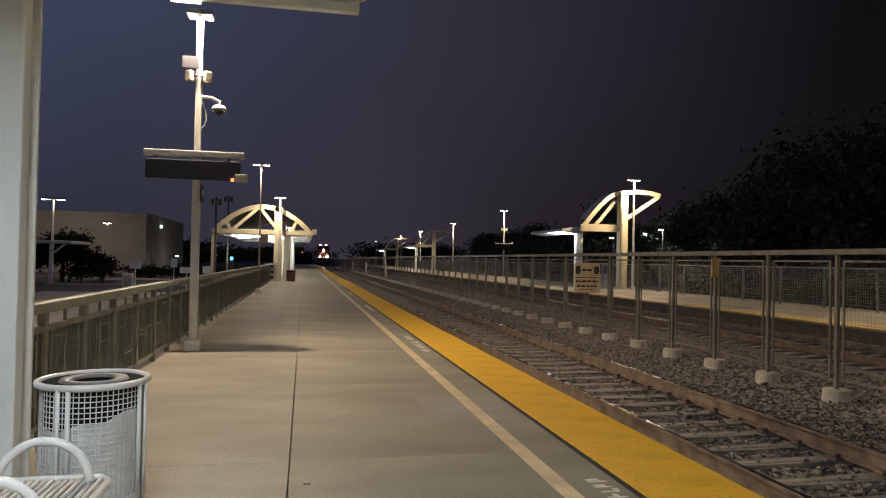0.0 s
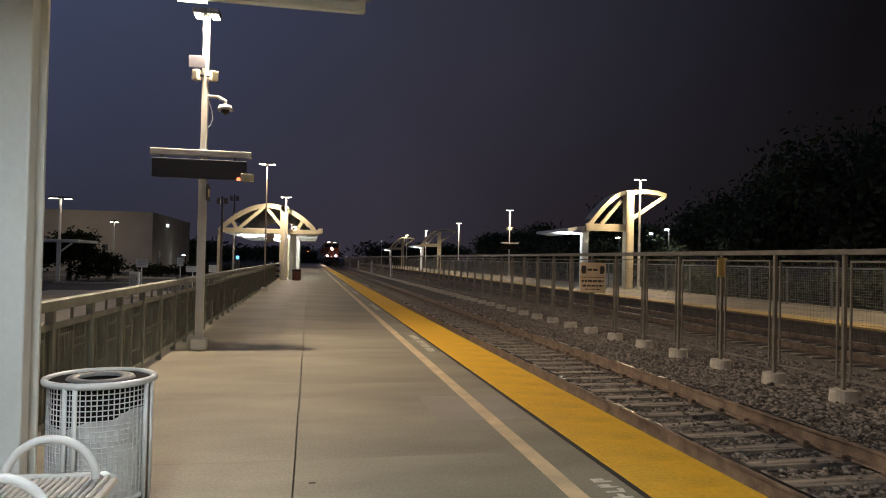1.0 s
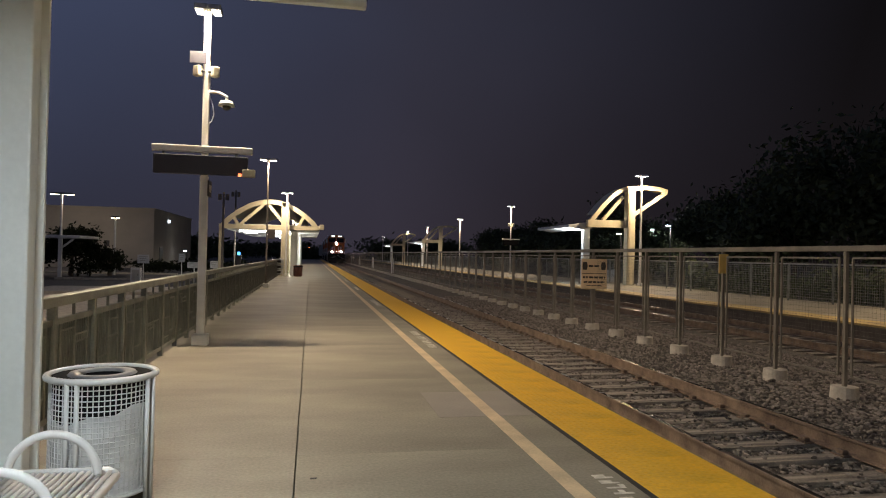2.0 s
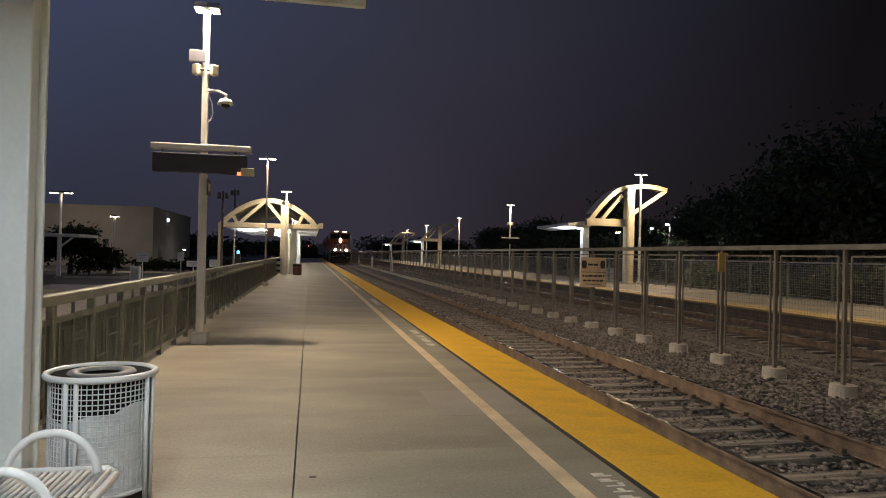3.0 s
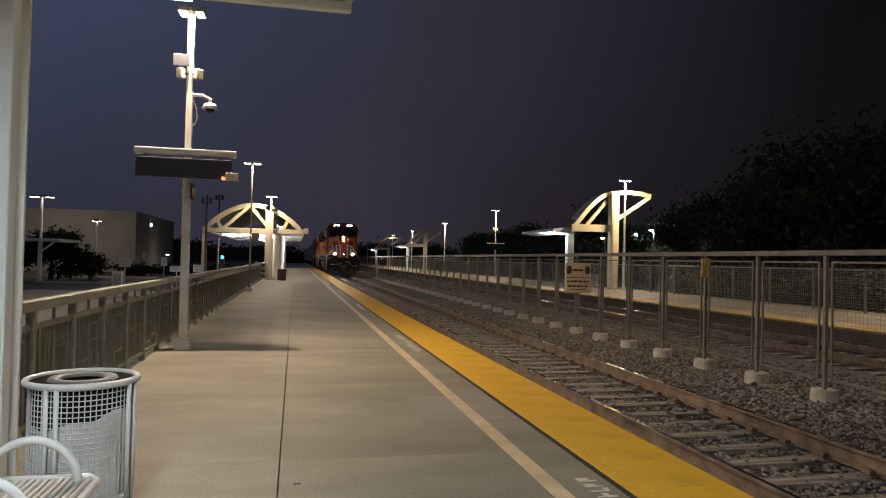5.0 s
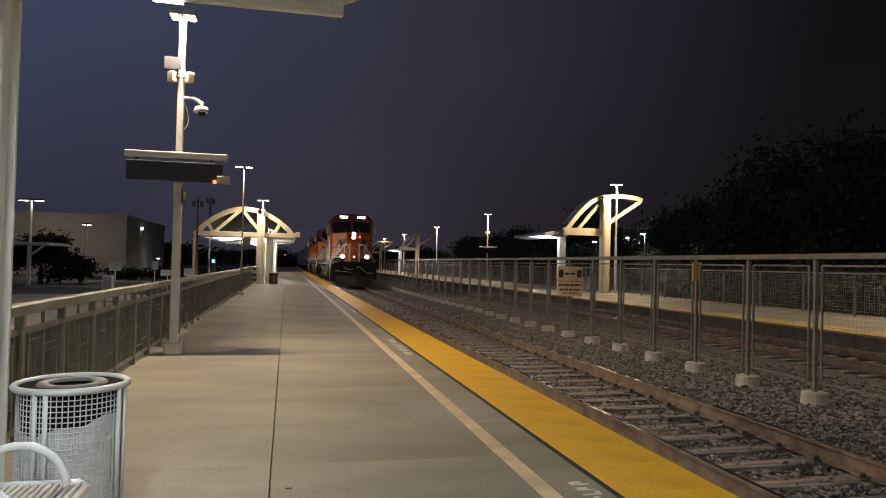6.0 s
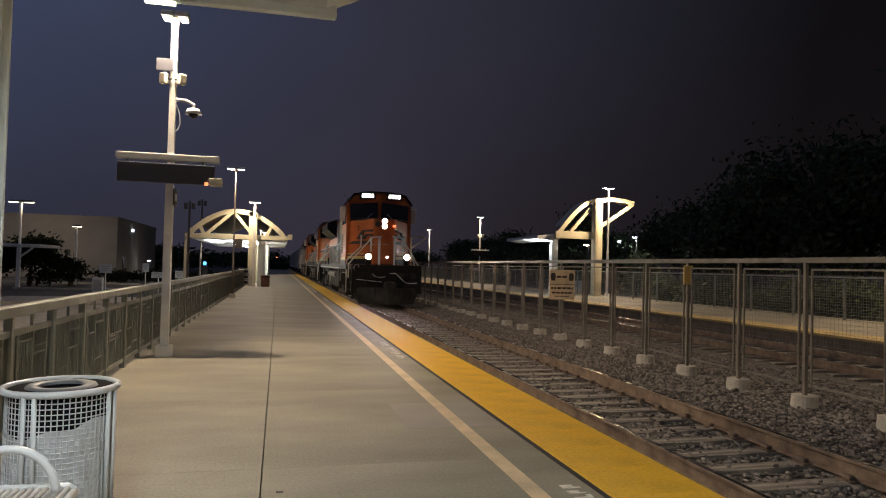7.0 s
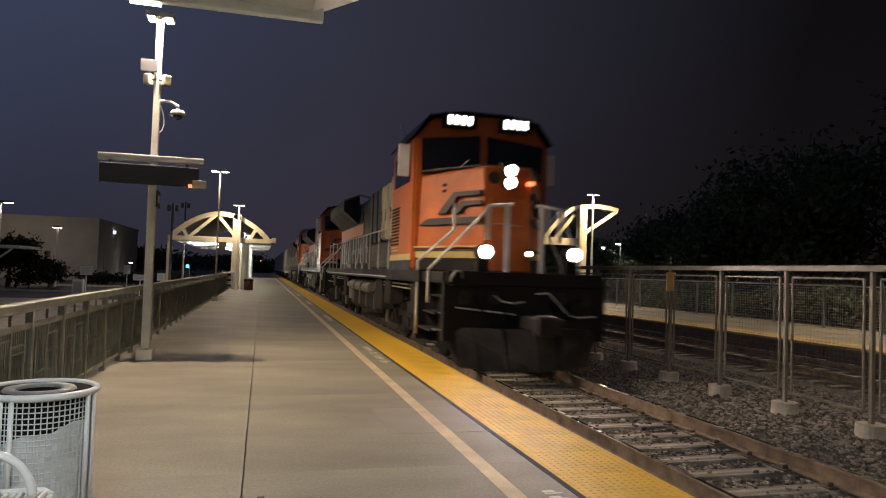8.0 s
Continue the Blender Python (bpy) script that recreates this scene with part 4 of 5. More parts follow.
        nb = part("number_board", bm, "locoblack", cab)
        for k in range(4):
            bm = B()
            x = s * .62 - .18 + k * .147
            box(bm, x - .048, x + .048, 2.425, 2.445, 4.82, 5.0, .02)
            part("figure_bar", bm, "numberglow" if lit else "locowhite", nb, "glowing number figure" if lit else "white number figure")
        for y0, y1 in ((3.0, 3.75), (3.85, 4.6)):
            bm = B()
            box(bm, s * 1.5 - .02, s * 1.5 + .02, y0, y1, 3.62, 4.3, .01)
            part("side_window", bm, "glass", cab)
        bm = B()
        box(bm, s * 1.66 - .13, s * 1.66 + .13, 2.93, 2.98, 3.72, 4.42, .02)
        part("mirror", bm, "locowhite", cab, "pale wind deflector beside the window")
        for k in range(14):
            bm = B()
            box(bm, s * 1.505 - .02, s * 1.505 + .02, 4.0, 4.85, 2.15 + k * .075, 2.185 + k * .075)
            part("louvre", bm, "stripe" if k < 2 else "locogrey", cab)
        bm = B()
        box(bm, s * 1.5 - .012, s * 1.5 + .012, 2.7, 5.0, 1.95, 2.08)
        part("stripe", bm, "stripe", cab)
        bm = B()
        box(bm, s * 1.5 - .012, s * 1.5 + .012, 2.7, 5.0, 1.74, 1.94)
        part("band", bm, "locoblack", cab)
    bm = B()
    pipe(bm, [(-1.3, 4.6, 4.9), (-1.5, 4.2, 5.1), (-1.62, 3.6, 4.9)], .012, 5)
    part("antenna", bm, "locowhite", cab)
    # long hood with its doors, and the wider radiator end
    bm = B()
    prism(bm, [(-.92, 1.73), (.92, 1.73), (.92, 4.1), (.7, 4.35), (-.7, 4.35), (-.92, 4.1)], "y", 5.0, 20.6)
    hood = part("long_hood", bm, "locoblack", t, "dark long hood")
    rnd = random.Random(3)
    for s in (-1, 1):
        y = 5.2
        k = 0
        while y < 16.3:
            w = rnd.choice((.55, .7, .85))
            bm = B()
            box(bm, s * .925 - .02, s * .925 + .02, y, y + w - .06, 1.95, 3.0 if k % 3 else 3.9, .01)
            d = part("hood_door", bm, ("locoblack", "locoblack", "locoblack", "locoblack", "locogrey")[k % 5], hood)
            bm = B()
            box(bm, s * .955 - .01, s * .955 + .01, y + w - .16, y + w - .12, 2.3, 2.5)
            part("latch", bm, "locowhite", d)
            y += w
            k += 1
        bm = B()
        prism(bm, [(s * .9, 3.45), (s * 1.52, 3.95), (s * 1.52, 4.35), (s * .9, 4.6)], "y", 15.2, 20.4)
        q = part("radiator", bm, "locoblack", hood)
        for k in range(12):
            bm = B()
            bar(bm, (s * .96, 15.4 + k * .42, 3.52), (s * 1.5, 15.4 + k * .42, 3.95), .03, .05)
            part("fin", bm, "dusty", q)
        bm = B()
        box(bm, s * .935 - .015, s * .935 + .015, 13.6, 20.55, 3.0, 3.42)
        part("side_band", bm, "orange", hood, "orange painted band")
        for k, (y0, wide) in enumerate(((5.03, .66), (6.0, .42), (6.75, .3))):
            bm = B()
            box(bm, s * 1.16 - .26, s * 1.16 + .26, y0, y0 + wide, 2.52, 4.0 + .1 * (k == 0), .09)
            d = part("equipment_cabinet", bm, "cabinetcream", hood, "dusty cream cabinet behind the cab")
            bm = B()
            box(bm, s * 1.425 - .012, s * 1.425 + .012, y0 + wide - .16, y0 + wide - .12, 3.0, 3.3, .004)
            part("latch", bm, "darksteel", d)
        for k in range(3):
            bm = B()
            box(bm, s * 1.1 - .2, s * 1.1 + .2, 7.6 + k * .85, 8.3 + k * .85, 2.5, 4.05, .05)
            part("equipment_cabinet", bm, "locoblack", hood)
        bm = B()
        box(bm, s * 1.15 - .22, s * 1.15 + .22, 5.05, 8.8, 1.75, 2.46, .02)
        low_box = part("lower_cabinet", bm, "locoblack", hood, "black lower cabinet with pale grey ribs")
        for k in range(13):
            bm = B()
            box(bm, s * 1.375 - .02, s * 1.375 + .02, 5.12 + k * .285, 5.2 + k * .285, 1.8, 2.42, .006)
            part("rib", bm, "dusty", low_box)
        for k in range(14):
            bm = B()
            box(bm, s * .955 - .02, s * .955 + .02, 10.3 + k * .72, 10.42 + k * .72, 1.95, 2.96, .01)
            part("hood_frame", bm, "railgrey", hood)
        bm = B()
        pipe(bm, [(s * .93, 15.17, 3.45), (s * 1.53, 15.17, 3.95), (s * 1.53, 15.17, 4.37), (s * .9, 15.17, 4.62), (s * .3, 15.17, 4.5)], .035, 6)
        part("radiator_edge", bm, "railgrey", hood, "pale edge of the flared radiator")
        # side handrail
        for k in range(11):
            bm = B()
            rod(bm, (s * 1.5, 5.3 + 1.48 * k, 1.72), (s * 1.5, 5.3 + 1.48 * k, 2.75), .02, seg=6)
            part("stanchion", bm, "railgrey", t)
        bm = B()
        rod(bm, (s * 1.5, 5.2, 2.75), (s * 1.5, 20.3, 2.75), .02, seg=6)
        part("handrail", bm, "railgrey", t)
    for y, h in ((8.3, .25), (12.6, .2), (18.2, .22)):
        bm = B()
        box(bm, -.55, .55, y, y + 1.4, 4.33, 4.35 + h, .03)
        part("roof_hatch", bm, "locoblack", hood)
    for s in (-1, 1):
        for y0, y1, z0, z1 in ((2.1, 2.7, .95, 1.5), (5.0, 5.8, .9, 1.5), (6.2, 7.2, .7, 1.5), (13.8, 14.6, .75, 1.5), (17.6, 18.4, 1.0, 1.5)):
            bm = B()
            box(bm, s * 1.3 - .18, s * 1.3 + .18, y0, y1, z0, z1, .03)
            part("equipment_box", bm, "locogrey", t)
        for z in (1.42, 1.34):
            bm = B()
            pipe(bm, [(s * 1.42, 2.2, z), (s * 1.42, 7.4, z), (s * 1.46, 7.6, z - .2), (s * 1.46, 13.5, z - .2), (s * 1.42, 13.8, z), (s * 1.42, 19.5, z)], .022, 6)
            part("air_pipe", bm, "dusty", t)
    for s in (-1, 1):
        for k in range(4):
            bm = B()
            box(bm, s * 1.36 - .02, s * 1.36 + .02, 8.0 + k * 1.5, 8.1 + k * 1.5, .6, 1.3, .01)
            part("tank_strap", bm, "dusty", t)
        bm = B()
        box(bm, s * 1.38 - .05, s * 1.38 + .05, 12.4, 13.3, .7, 1.3, .02)
        part("battery_box", bm, "dusty", t, "pale grey battery box")
        for y in (2.3, 6.1, 15.2, 19.0):
            bm = B()
            rod(bm, (s * 1.22, y + .5, .35), (s * 1.22, y + .5, .95), .055, seg=10)
            part("damper", bm, "dusty", t)
    bm = B()
    box(bm, -1.35, 1.35, 7.6, 13.6, .45, 1.45, .18)
    part("fuel_tank", bm, "locogrey", t)
    for k in range(3):
        bm = B()
        rod(bm, (-1.42, 8.0 + k * 1.6, 1.2), (-1.42, 9.2 + k * 1.6, 1.2), .16, seg=14)
        part("air_reservoir", bm, "dusty", t, "pale grey air tank")
    for ys in ((2.3, 4.2, 6.1), (15.2, 17.1, 19.0)):
        truck(t, 0, ys)
        for y in ys:
            spins.append((wheelset(t, y), y, .53))
    return t, spins


def hopper_car(m, label, mat="hopper"):
    t = thing("hopper_car", m, label, "freight car", "coupled freight cars")
    bm = B()
    o = [(-1.2, 1.2)]
    o += [(-1.55 + .12 * (1 - math.cos(a)), 1.6 + 2.0 * a / 1.57) for a in np.linspace(.1, 1.5, 5)]
    o += [(-1.1, 4.2), (-.5, 4.55), (.5, 4.55), (1.1, 4.2)]
    o += [(1.55 - .12 * (1 - math.cos(a)), 1.6 + 2.0 * a / 1.57) for a in np.linspace(1.5, .1, 5)]
    o += [(1.2, 1.2)]
    prism(bm, o, "y", .9, 16.6)
    part("body", bm, mat, t)
    for s in (-1, 1):
        for k in range(14):
            bm = B()
            box(bm, s * 1.53 - .04, s * 1.53 + .04, 1.1 + k * 1.17, 1.2 + k * 1.17, 1.3, 4.0)
            part("rib", bm, mat, t)
        bm = B()
        box(bm, s * 1.5 - .05, s * 1.5 + .05, .2, 17.3, 1.05, 1.3)
        part("side_sill", bm, mat, t)
    for k in range(3):
        bm = B()
        y = 3.4 + k * 5.2
        prism(bm, [(y - 1.6, 1.25), (y + 1.6, 1.25), (y + .3, .35), (y - .3, .35)], "x", -1.0, 1.0)
        part("discharge_hopper", bm, mat, t)
    bm = B()
    for y in (.2, 17.2):
        for k in range(7):
            rod(bm, (-1.45, y, 1.2 + k * .42), (-1.05, y, 1.2 + k * .42), .018, seg=5)
        rod(bm, (-1.45, y, 1.1), (-1.45, y, 4.2), .02, seg=5)
        rod(bm, (-1.05, y, 1.1), (-1.05, y, 4.2), .02, seg=5)
    part("ladder", bm, "locowhite", t)
    bm = B()
    box(bm, -.45, .45, .3, 17.2, 4.6, 4.66)
    part("running_board", bm, "locogrey", t)
    spins = []
    for ys in ((1.2, 2.9), (14.6, 16.3)):
        truck(t, 0, ys)
        for y in ys:
            spins.append((wheelset(t, y, .46), y, .46))
    return t, spins


# ---- beyond the platforms ----
def leaf_cloud(name, centre, radius, count, seed, size, mat="leaf"):
    rng = np.random.default_rng(seed)
    lumps = rng.normal(size=(14, 3)) * .55
    verts, faces = [], []
    for k in range(count):
        c = lumps[rng.integers(14)] + rng.normal(size=3) * .3
        p = np.array(centre) + c * radius
        a, b = rng.normal(size=3), rng.normal(size=3)
        a /= np.linalg.norm(a)
        b -= a * (a @ b)
        b /= np.linalg.norm(b)
        s = size * (.6 + .8 * rng.random())
        i = len(verts)
        verts += [p - a * s, p + b * s * .45, p + a * s, p - b * s * .45]
        faces.append((i, i + 1, i + 2, i + 3))
    me = bpy.data.meshes.new(name)
    me.from_pydata([tuple(v) for v in verts], [], faces)
    me.materials.append(M[mat])
    return me


def tree(x, y, tall, wide, seed, label, count=8000, size=.3, group="trees beyond the far platform", mat="leaf"):
    t = thing("tree", pose(x, y, GROUND), label, "tree", group)
    rnd = random.Random(seed)
    bm = B()
    rod(bm, (0, 0, 0), (.1, 0, tall * .55), .22, .12, 8)
    part("trunk", bm, "bark", t)
    for k in range(5):
        a = k * 1.26 + rnd.random()
        bm = B()
        rod(bm, (.05, 0, tall * (.3 + .05 * k)), (math.cos(a) * wide * .5, math.sin(a) * wide * .5, tall * (.6 + .06 * k)), .08, .03, 6)
        part("limb", bm, "bark", t)
    c = new("crown", leaf_cloud("crown", (0, 0, tall * .66), (wide * .55, wide * .55, tall * .3), count, seed, size, mat))
    c.parent = t


def warehouse():
    t = thing("warehouse", pose(-18.85, 88, GROUND), "pale windowless warehouse with a flat parapet", "building")
    bm = B()
    box(bm, -45, 0, 0, 26, 0, 7.1)
    part("wall", bm, "stucco", t)
    bm = B()
    box(bm, -45.1, .1, -.1, 26.1, 7.1, 7.35)
    part("parapet", bm, "stucco", t)
    bm = B()
    box(bm, -.05, .06, 3.2, 5.0, 0, 2.6)
    part("door", bm, "darksteel", t)
    bm = B()
    box(bm, -5.6, -5.0, -.06, .05, 2.6, 3.3)
    part("vent", bm, "darksteel", t)
    bm = B()
    box(bm, .0, .25, 8, 8.5, 5.9, 6.3)
    part("wall_lamp", bm, "walllamp", t, "small cool wall lamp")


def lot_lamp(x, y, tall, label, lens="ledfar", arms=(-1, 1)):
    t = thing("street_lamp", pose(x, y, GROUND), label, "street lamp", "car park lamps")
    bm = B()
    rod(bm, (0, 0, 0), (0, 0, tall), .11, .08, 10)
    part("pole", bm, "post", t)
    for s in arms:
        bm = B()
        box(bm, min(0, s * .8), max(0, s * .8), -.15, .15, tall - .02, tall + .12, .02)
        h = part("lamp_head", bm, "darksteel", t)
        bm = B()
        box(bm, min(s * .25, s * .8), max(s * .25, s * .8), -.14, .14, tall - .05, tall - .025)
        part("lens", bm, lens, h, "glowing lamp lens")


def back_fence():
    base = thing("fence", pose(19.1, 0, 0), "dark wire-mesh fence behind the far platform", "fence")
    p = B()
    box(p, -.03, .03, -.03, .03, 0, 1.5)
    p = mesh_of("post", p, "mesh")
    w = B()
    for k in range(14):
        box(w, -.006, .006, 0, 2.4, .1 + k * .1 - .007, .1 + k * .1 + .007)
    for k in range(24):
        box(w, -.005, .005, k * .1 - .004, k * .1 + .004, .1, 1.42)
    w = mesh_of("wire_mesh", w, "mesh")
    for k in range(60):
        shared("post", p, base, pose(0, -2 + 2.4 * k, 0))
        shared("wire_mesh", w, base, pose(0, -2 + 2.4 * k, 0))
    bm = B()
    box(bm, -.03, .03, -2, 142, 1.46, 1.52)
    part("top_rail", bm, "steel", base)


def round_bin(x, y):
    t = thing("litter_bin", pose(x, y, 0), "dark brown round litter bin beside the arched shelter", "litter bin")
    bm = B()
    lathe(bm, [(0, 0), (.24, 0), (.28, .1), (.28, .66), (.24, .72), (.16, .74), (0, .74)], 20)
    part("body", bm, "wine", t, smooth=True)
    bm = B()
    lathe(bm, [(.285, .6), (.3, .62), (.3, .68), (.285, .7)], 20)
    part("rim", bm, "locoblack", t)


def leaflet_case(x, y):
    t = thing("leaflet_case", pose(x, y, 0), "pale leaflet case with glazed panels by the fence", "display case")
    for dx in (-.33, .33):
        bm = B()
        box(bm, dx - .03, dx + .03, -.05, .05, 0, 1.17, .006)
        part("leg", bm, "post", t)
    for z in (.15, .48, .82):
        bm = B()
        box(bm, -.3, .3, -.06, .06, z, z + .27, .01)
        p = part("panel", bm, "carwhite", t)
        bm = B()
        box(bm, -.2, .2, -.068, -.061, z + .05, z + .2)
        part("print", bm, "ink", p)


def utility_pole(x, y, tall, label):
    t = thing("utility_pole", pose(x, y, GROUND), label, "pole", "poles behind the fence")
    bm = B()
    rod(bm, (0, 0, 0), (0, 0, tall), .08, .06, 10)
    part("pole", bm, "slim", t)
    # the paired cases take the shape of the headlights' lens ghost
    for s in (-1, 1):
        bm = B()
        box(bm, s * .2 - .1, s * .2 + .1, -.06, .06, tall - .45, tall - .1, .02)
        part("case", bm, "slim", t)


def roadside_sign(x, y, z, w, h, label, mat="carwhite"):
    t = thing("roadside_sign", pose(x, y, GROUND), label, "sign", "car park signs")
    bm = B()
    rod(bm, (0, .03, 0), (0, .03, z - GROUND + h / 2), .035, seg=8)
    part("post", bm, "post", t)
    bm = B()
    box(bm, -w / 2, w / 2, -.02, 0, z - GROUND - h / 2, z - GROUND + h / 2, .006)
    p = part("panel", bm, mat, t)
    for k in range(3):
        bm = B()
        box(bm, -w * (.38 - .06 * k), w * (.36 - .1 * k), -.026, -.0205, z - GROUND + (.22 - .22 * k) * h, z - GROUND + (.3 - .22 * k) * h)
        part("letter_bar", bm, "hopper", p)


def cabinet(x, y):
    t = thing("utility_cabinet", pose(x, y, GROUND), "pale metal utility cabinet beside the car park", "cabinet")
    bm = B()
    box(bm, -.32, .32, -.25, .25, 0, 1.0, .02)
    part("body", bm, "carwhite", t)
    bm = B()
    box(bm, -.24, .24, -.262, -.251, .1, .85, .004)
    d = part("door", bm, "hopper", t)
    bm = B()
    box(bm, .15, .19, -.285, -.262, .45, .6, .005)
    part("handle", bm, "darksteel", d)


def parking_kerbs():
    for k, (x0, x1, y) in enumerate(((-18, -8.5, 53.0), (-26, -12, 66), (-13, -5.5, 36), (-9.5, -4.2, 22))):
        bm = B()
        box(bm, x0, x1, y, y + .18, GROUND, GROUND + .16, .02)
        tagged(part("kerb", bm, "curb"), "pale concrete kerb of the car park", "kerb", "car park kerbs")


def carport(x, y):
    t = thing("carport", pose(x, y, GROUND), "grey steel carport frame in the car park", "carport")
    for dx in (-.1, -6):
        bm = B()
        box(bm, dx - .12, dx + .12, -.12, .12, 0, 3.0, .01)
        part("post", bm, "post", t)
        bm = B()
        bar(bm, (dx, 0, 2.2), (dx + .9, 0, 2.95), .12, .12)
        part("brace", bm, "post", t)
    bm = B()
    box(bm, -7, 1.3, -.2, 4.5, 3.0, 3.22, .02)
    part("roof", bm, "post", t)


def hedges():
    for k in range(6):
        # hedge leaves take the copy that has shade in its colour
        me = leaf_cloud("hedge", (0, 0, .6), (1.3, .5, .42), 900, 60 + k, .14, "leafshade")
        h = tagged(new("hedge", me), "low dark clipped hedge along the car park", "hedge", "car park hedges")
        h.matrix_basis = pose(-16 + 2.0 * k, 72, GROUND + .05)


def ivy_hedge():
    """Bushes that lean against the fence behind the far platform."""
    for k in range(9):
        me = leaf_cloud("bush", (0, 0, .95), (.55, 1.7, .8), 2600, 120 + k, .12, "hedgeleaf")
        h = tagged(new("bush", me), "leafy green bush behind the far platform's mesh fence", "bush", "bushes behind the far platform")
        h.matrix_basis = pose(21.0 + .3 * (k % 3), 9.5 + 3.1 * k, GROUND + .1)


def parked_car(x, y, turn):
    t = thing("parked_car", pose(x, y, GROUND, 0, 0, turn), "white parked car behind the far platform", "car")
    bm = B()
    prism(bm, [(-2.2, .35), (2.2, .35), (2.25, .75), (1.2, .95), (.6, 1.42), (-1.3, 1.45), (-1.95, 1.0), (-2.25, .9)], "y", -.85, .85)
    bmesh.ops.bevel(bm, geom=bm.edges[:], offset=.06, segments=2, affect="EDGES")
    b = part("body", bm, "carwhite", t)
    for s in (-1, 1):
        bm = B()
        prism(bm, [(-1.6, 1.0), (1.0, .98), (.55, 1.34), (-1.2, 1.37)], "y", s * .86 - .01, s * .86 + .01)
        part("side_window", bm, "glass", b)
        for q in (-1.4, 1.35):
            bm = B()
            rod(bm, (q, s * .74, .32), (q, s * .9, .32), .32, seg=20)
            w = part("wheel", bm, "black", t)
            bm = B()
            rod(bm, (q, s * .89, .32), (q, s * .91, .32), .19, seg=16)
            part("rim", bm, "steel", w)


def far_display(x, y):
    """Loudspeakers and a message display on a lamp post of the far platform."""
    t = thing("message_display", pose(x, y - .12, 0), "dark message display hung on a far lamp post", "display")
    bm = B()
    box(bm, -.9, .9, -.08, .05, 3.25, 3.36, .01)
    part("hanger_bar", bm, "post", t)
    bm = B()
    box(bm, -.8, .75, -.08, .04, 2.7, 3.2, .01)
    part("display_case", bm, "liner", t)
    for s in (-1, 1):
        k = thing("loudspeaker", pose(x + s * .2, y - .1, 4.7, 0, 0, s * 30), "small cream loudspeaker on a far lamp post", "loudspeaker", "post loudspeakers")
        bm = B()
        box(bm, -.12, .12, -.1, .1, -.15, .15, .03)
        part("housing", bm, "speaker", k)


def bollards():
    for k, y in enumerate((70, 92, 118, 142)):
        t = thing("bollard", pose(8.3, y, -.36), "pale upright marker post beside the far track", "marker post", "track markers")
        bm = B()
        rod(bm, (0, 0, 0), (0, 0, 1.5), .16, .15, 12)
        part("body", bm, "carwhite", t)


def far_light(x, y, z, label, lens):
    t = thing("street_lamp", pose(x, y, GROUND), label, "street lamp", "distant street lamps")
    bm = B()
    rod(bm, (0, 0, 0), (0, 0, z - GROUND), .09, .06, 8)
    part("pole", bm, "darksteel", t)
    bm = B()
    box(bm, -.45, .1, -.15, .15, z - GROUND, z - GROUND + .12, .02)
    h = part("lamp_head", bm, "darksteel", t)
    bm = B()
    bmesh.ops.create_uvsphere(bm, u_segments=12, v_segments=6, radius=.16, matrix=Matrix.Translation((-.25, 0, z - GROUND - .04)) @ Matrix.Diagonal((1.6, 1, .5, 1)))
    part("lens", bm, lens, h, "glowing lamp lens")


def car_park_walk():
    bm = B()
    box(bm, -15, -5.5, -6, 44, GROUND - .1, GROUND + .012)
    tagged(part("pavement", bm, "curb"), "pale concrete walk below the platform fence", "pavement", kind="structure")


def far_woods():
    """A low dark belt of trees far down the line on both sides."""
    for name, x, y, wide, tall, seed in (("far_woods", -34, 175, 26, 6.0, 91), ("far_woods", -8, 260, 24, 6.5, 92), ("far_woods", 34, 230, 26, 9.0, 93)):
        me = leaf_cloud(name, (x, y, GROUND + tall * .45), (wide * .6, 5, tall * .35), 7000, seed, .6)
        tagged(new(name, me), "dark belt of distant trees", "woods", kind="stuff")


def emergency_phone(x, y):
    t = thing("emergency_phone", pose(x, y, GROUND), "slim emergency phone pillar with a blue lamp", "emergency phone")
    bm = B()
    box(bm, -.13, .13, -.1, .1, 0, 2.05, .015)
    part("pillar", bm, "darksteel", t)
    bm = B()
    lathe(bm, [(0, 2.05), (.09, 2.05), (.09, 2.2), (.05, 2.25), (0, 2.26)], 14)
    part("lamp", bm, "blueglow", t, "glowing blue lamp", smooth=True)
    bm = B()
    box(bm, -.08, .08, -.112, -.101, 1.2, 1.5, .004)
    part("speaker_panel", bm, "steel", t)


def line_signal(x, y):
    t = thing("railway_signal", pose(x, y, GROUND), "distant railway signal showing red", "railway signal")
    bm = B()
    rod(bm, (0, 0, 0), (0, 0, 5), .09, .07, 8)
    part("mast", bm, "darksteel", t)
    bm = B()
    box(bm, -.3, .3, -.12, .1, 3.4, 5.0, .05)
    h = part("signal_head", bm, "liner", t)
    for z, m in ((4.6, "liner"), (4.15, "liner"), (3.7, "redled")):
        bm = B()
        rod(bm, (0, -.17, z), (0, -.12, z), .13, seg=14)
        part("lens", bm, m, h)


# ---- putting it together ----
ground_sheet()
near_platform()
stencils()
track("track_near", TRACK_NEAR, 290, "railway track with rusty rails on weathered ties")
track("track_far", TRACK_FAR, 120, "second railway track beyond the fence")
ballast()
far_platform()
near_shelter()
lamp_post(-1.70, 11.39, 5.40, "tall grey platform lamp post carrying a message display", head=.2)
post_gear(-1.70, 11.39)
lamp_post(-1.86, 29.95, 5.5, "tall slim bronze lamp post beside the platform fence", coat="slim", slim=.62)
lamp_post(-1.56, 44.9, 5.4, "tall grey platform lamp post beside the arched shelter")
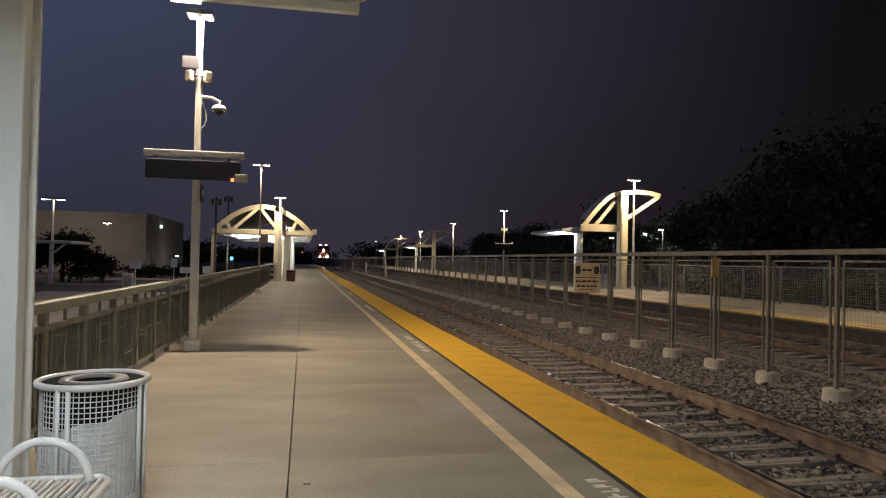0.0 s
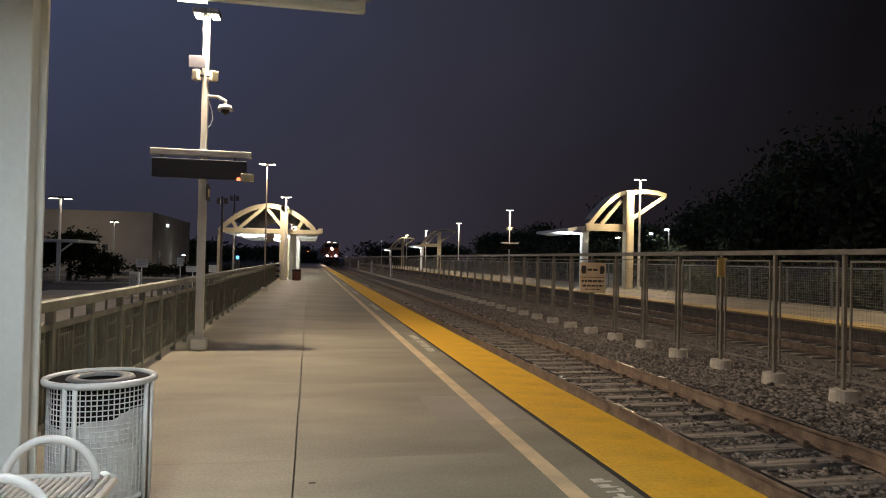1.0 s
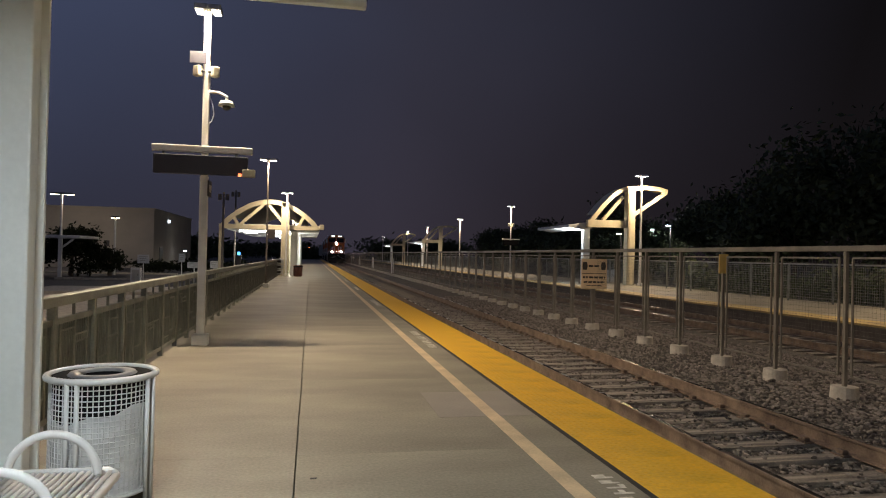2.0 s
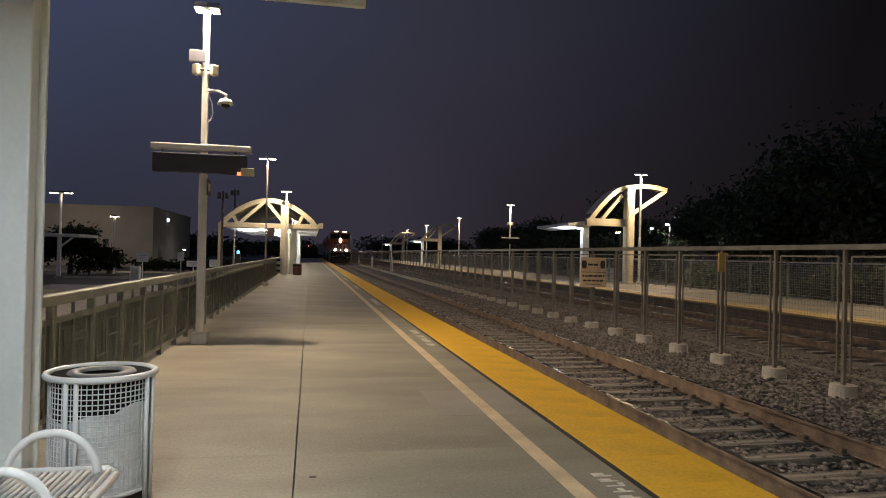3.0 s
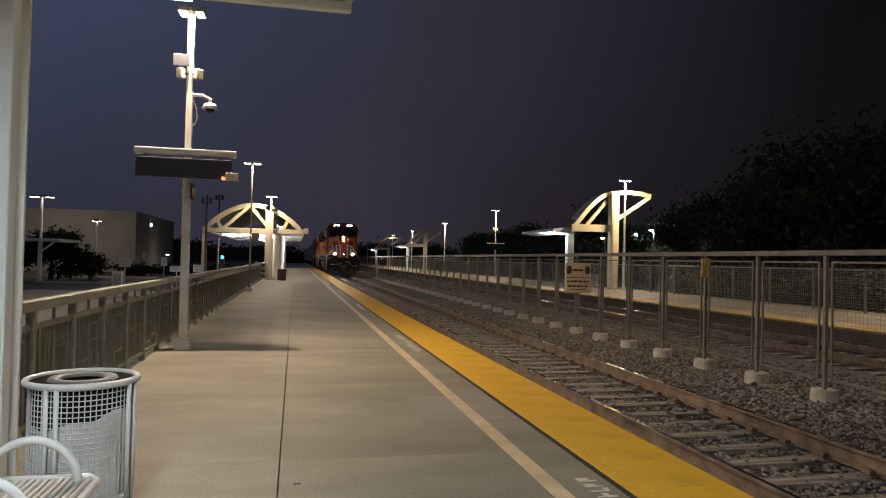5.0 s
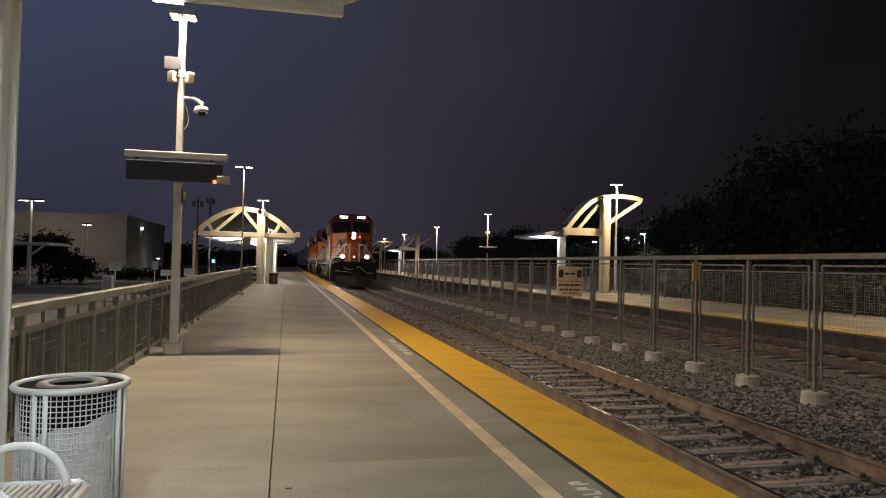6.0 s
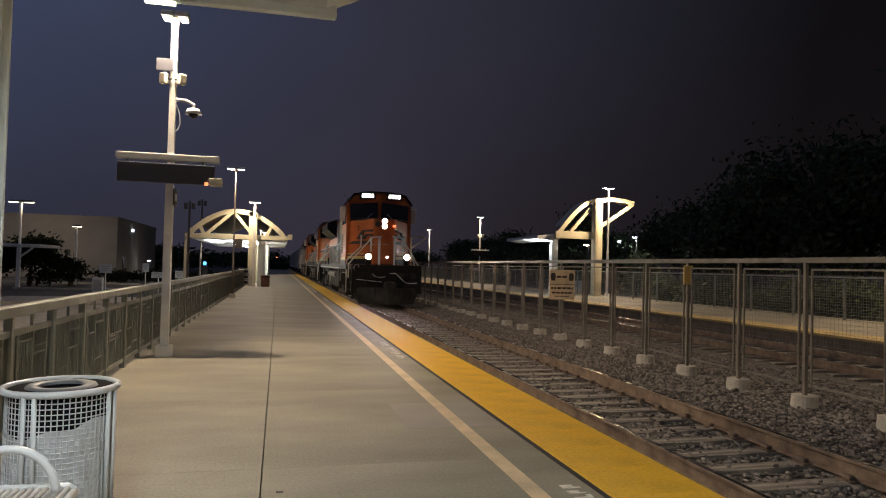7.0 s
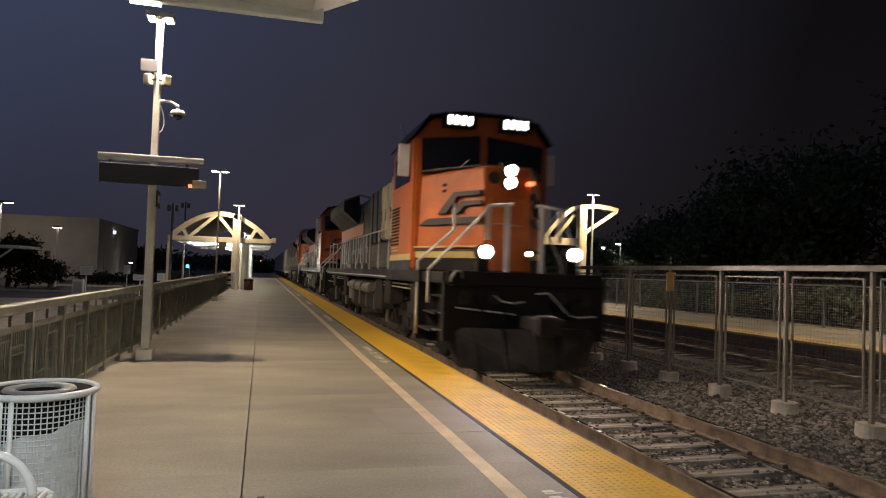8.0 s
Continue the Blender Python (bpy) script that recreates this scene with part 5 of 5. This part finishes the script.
# posts added to carry the two far lamps, none being seen there
for y in (72.0, 90.0):
    lamp_post(-1.86, y, 5.46, "added tall grey lamp post hidden beyond the arched shelter")
for x, y, h in ((19.0, 36.9, 6.5), (19.35, 64.5, 6.6), (19.5, 88.5, 6.5), (19.5, 114.5, 6.5), (19.5, 138, 6.5), (19.5, 187, 6.5)):
    lamp_post(x, y, h, "tall grey lamp post on the far platform")
litter_bin(-1.21, 4.40)
bench(-1.135, 2.58, 0)
platform_fence()
track_fence()
fence_signs()
back_fence()
arched_shelter(-2.65, 45.6, 1, "cream arched platform shelter with a white lit soffit")
for x, y, l in ((18.85, 38, "cream wing-shaped shelter with a lit white roof"), (18.7, 98, "cream wing-shaped shelter farther along the platform"),
                (18.7, 138, "cream wing-shaped shelter at the platform's far end")):
    wing_shelter(x, y, l)
warehouse()
round_bin(-.78, 44.4)
leaflet_case(-2.03, 44.0)
utility_pole(-5.3, 50, 6.6, "tall dark pole with two shapes from a headlight ghost")
utility_pole(-4.9, 40, 5.6, "slim dark pole behind the platform fence")
roadside_sign(-11.8, 52, .84, .8, .62, "pale rectangular sign in the car park")
roadside_sign(-10.6, 60, .9, .5, .7, "small white sign on a post in the car park")
roadside_sign(-6.4, 48, .6, .5, .5, "small white sign behind the platform fence")
roadside_sign(-8.0, 50, .5, .9, .4, "wide white sign behind the platform fence")
cabinet(-11.9, 50.5)
parking_kerbs()
car_park_walk()
far_woods()
carport(-18.2, 55)
hedges()
ivy_hedge()
emergency_phone(-4.2, 42)
line_signal(-.4, 172)
parked_car(23.6, 52, 75)
far_display(19.35, 64.5)
bollards()
far_light(40.3, 75, 5.2, "bluish street lamp beyond the trees", "blueled")
far_light(32.3, 57, 4.75, "cool street lamp above a small tree", "blueled")
far_light(28.9, 60, 4.0, "small street lamp beyond the far fence", "ledfar")
far_light(-17.0, 100, 1.5, "small white lamp beside the warehouse", "blueled")
tree(34.9, 60.5, 5.0, 2.4, 7, "small green tree lit by a street lamp", 900, .16, "lit street trees")
# these two get the leaf copy with shade in its colour
tree(-19.3, 60.5, 3.6, 3.0, 8, "low dark round tree before the warehouse", 6000, .17, "car park trees", "leafshade")
tree(-16.6, 61.5, 2.0, 2.4, 9, "low dark shrub before the warehouse", 1500, .16, "car park trees", "leafshade")
lot_lamp(-18.85, 56.75, 6.4, "twin-headed car park lamp on a tall pole")
lot_lamp(-16.75, 63.4, 5.0, "warm car park lamp on a slim pole", arms=(-.4, .4))
for k in range(16):
    rnd = random.Random(k)
    tree(38 + rnd.uniform(0, 7), 16 + 8.5 * k, rnd.uniform(12, 16) - min(7.5, max(0, k - 1) * 1.3), rnd.uniform(8, 10) - (0 if k < 4 else 2), 40 + k, "dark leafy tree behind the far platform")

engine, engine_spins = locomotive(pose(TRACK_NEAR, 11.16, RAIL), "orange and black diesel freight locomotive with blazing headlights")
second, second_spins = locomotive(pose(TRACK_NEAR, 33.9, RAIL), "orange and black diesel locomotive coupled second in line", False)
third, third_spins = locomotive(pose(TRACK_NEAR, 56.6, RAIL), "orange and black diesel locomotive coupled third in line", False)
cars = [hopper_car(pose(TRACK_NEAR, 79.3 + 18.2 * k, RAIL), "grey ribbed covered hopper car in the freight train") for k in range(5)]


def motions():
    """The train rolls towards the camera's end of the platform."""
    front = [(0, 160.5), (0.5, 150.9), (1, 141.3), (1.5, 131.6), (3, 102.4), (3.5, 92.6), (4, 83.0), (4.5, 73.6), (6, 46.2), (6.5, 37.4), (7, 28.6),
             (7.5, 19.85), (8, 11.16)]
    train = [(engine, 0.0), (second, 22.74), (third, 45.44)] + [(c, 68.14 + 18.2 * k) for k, (c, s) in enumerate(cars)]
    for ob, back in train:
        walk(ob, [(t, pose(TRACK_NEAR, y + back, RAIL)) for t, y in front])
    ts, ys = [t for t, y in front], [y for t, y in front]
    for ax, y, r in engine_spins:
        rows = []
        for k in range(241):
            t = k / 30
            rows.append((t, pose(0, y, r, math.degrees((160.5 - float(np.interp(t, ts, ys))) / r))))
        walk(ax, rows)


motions()
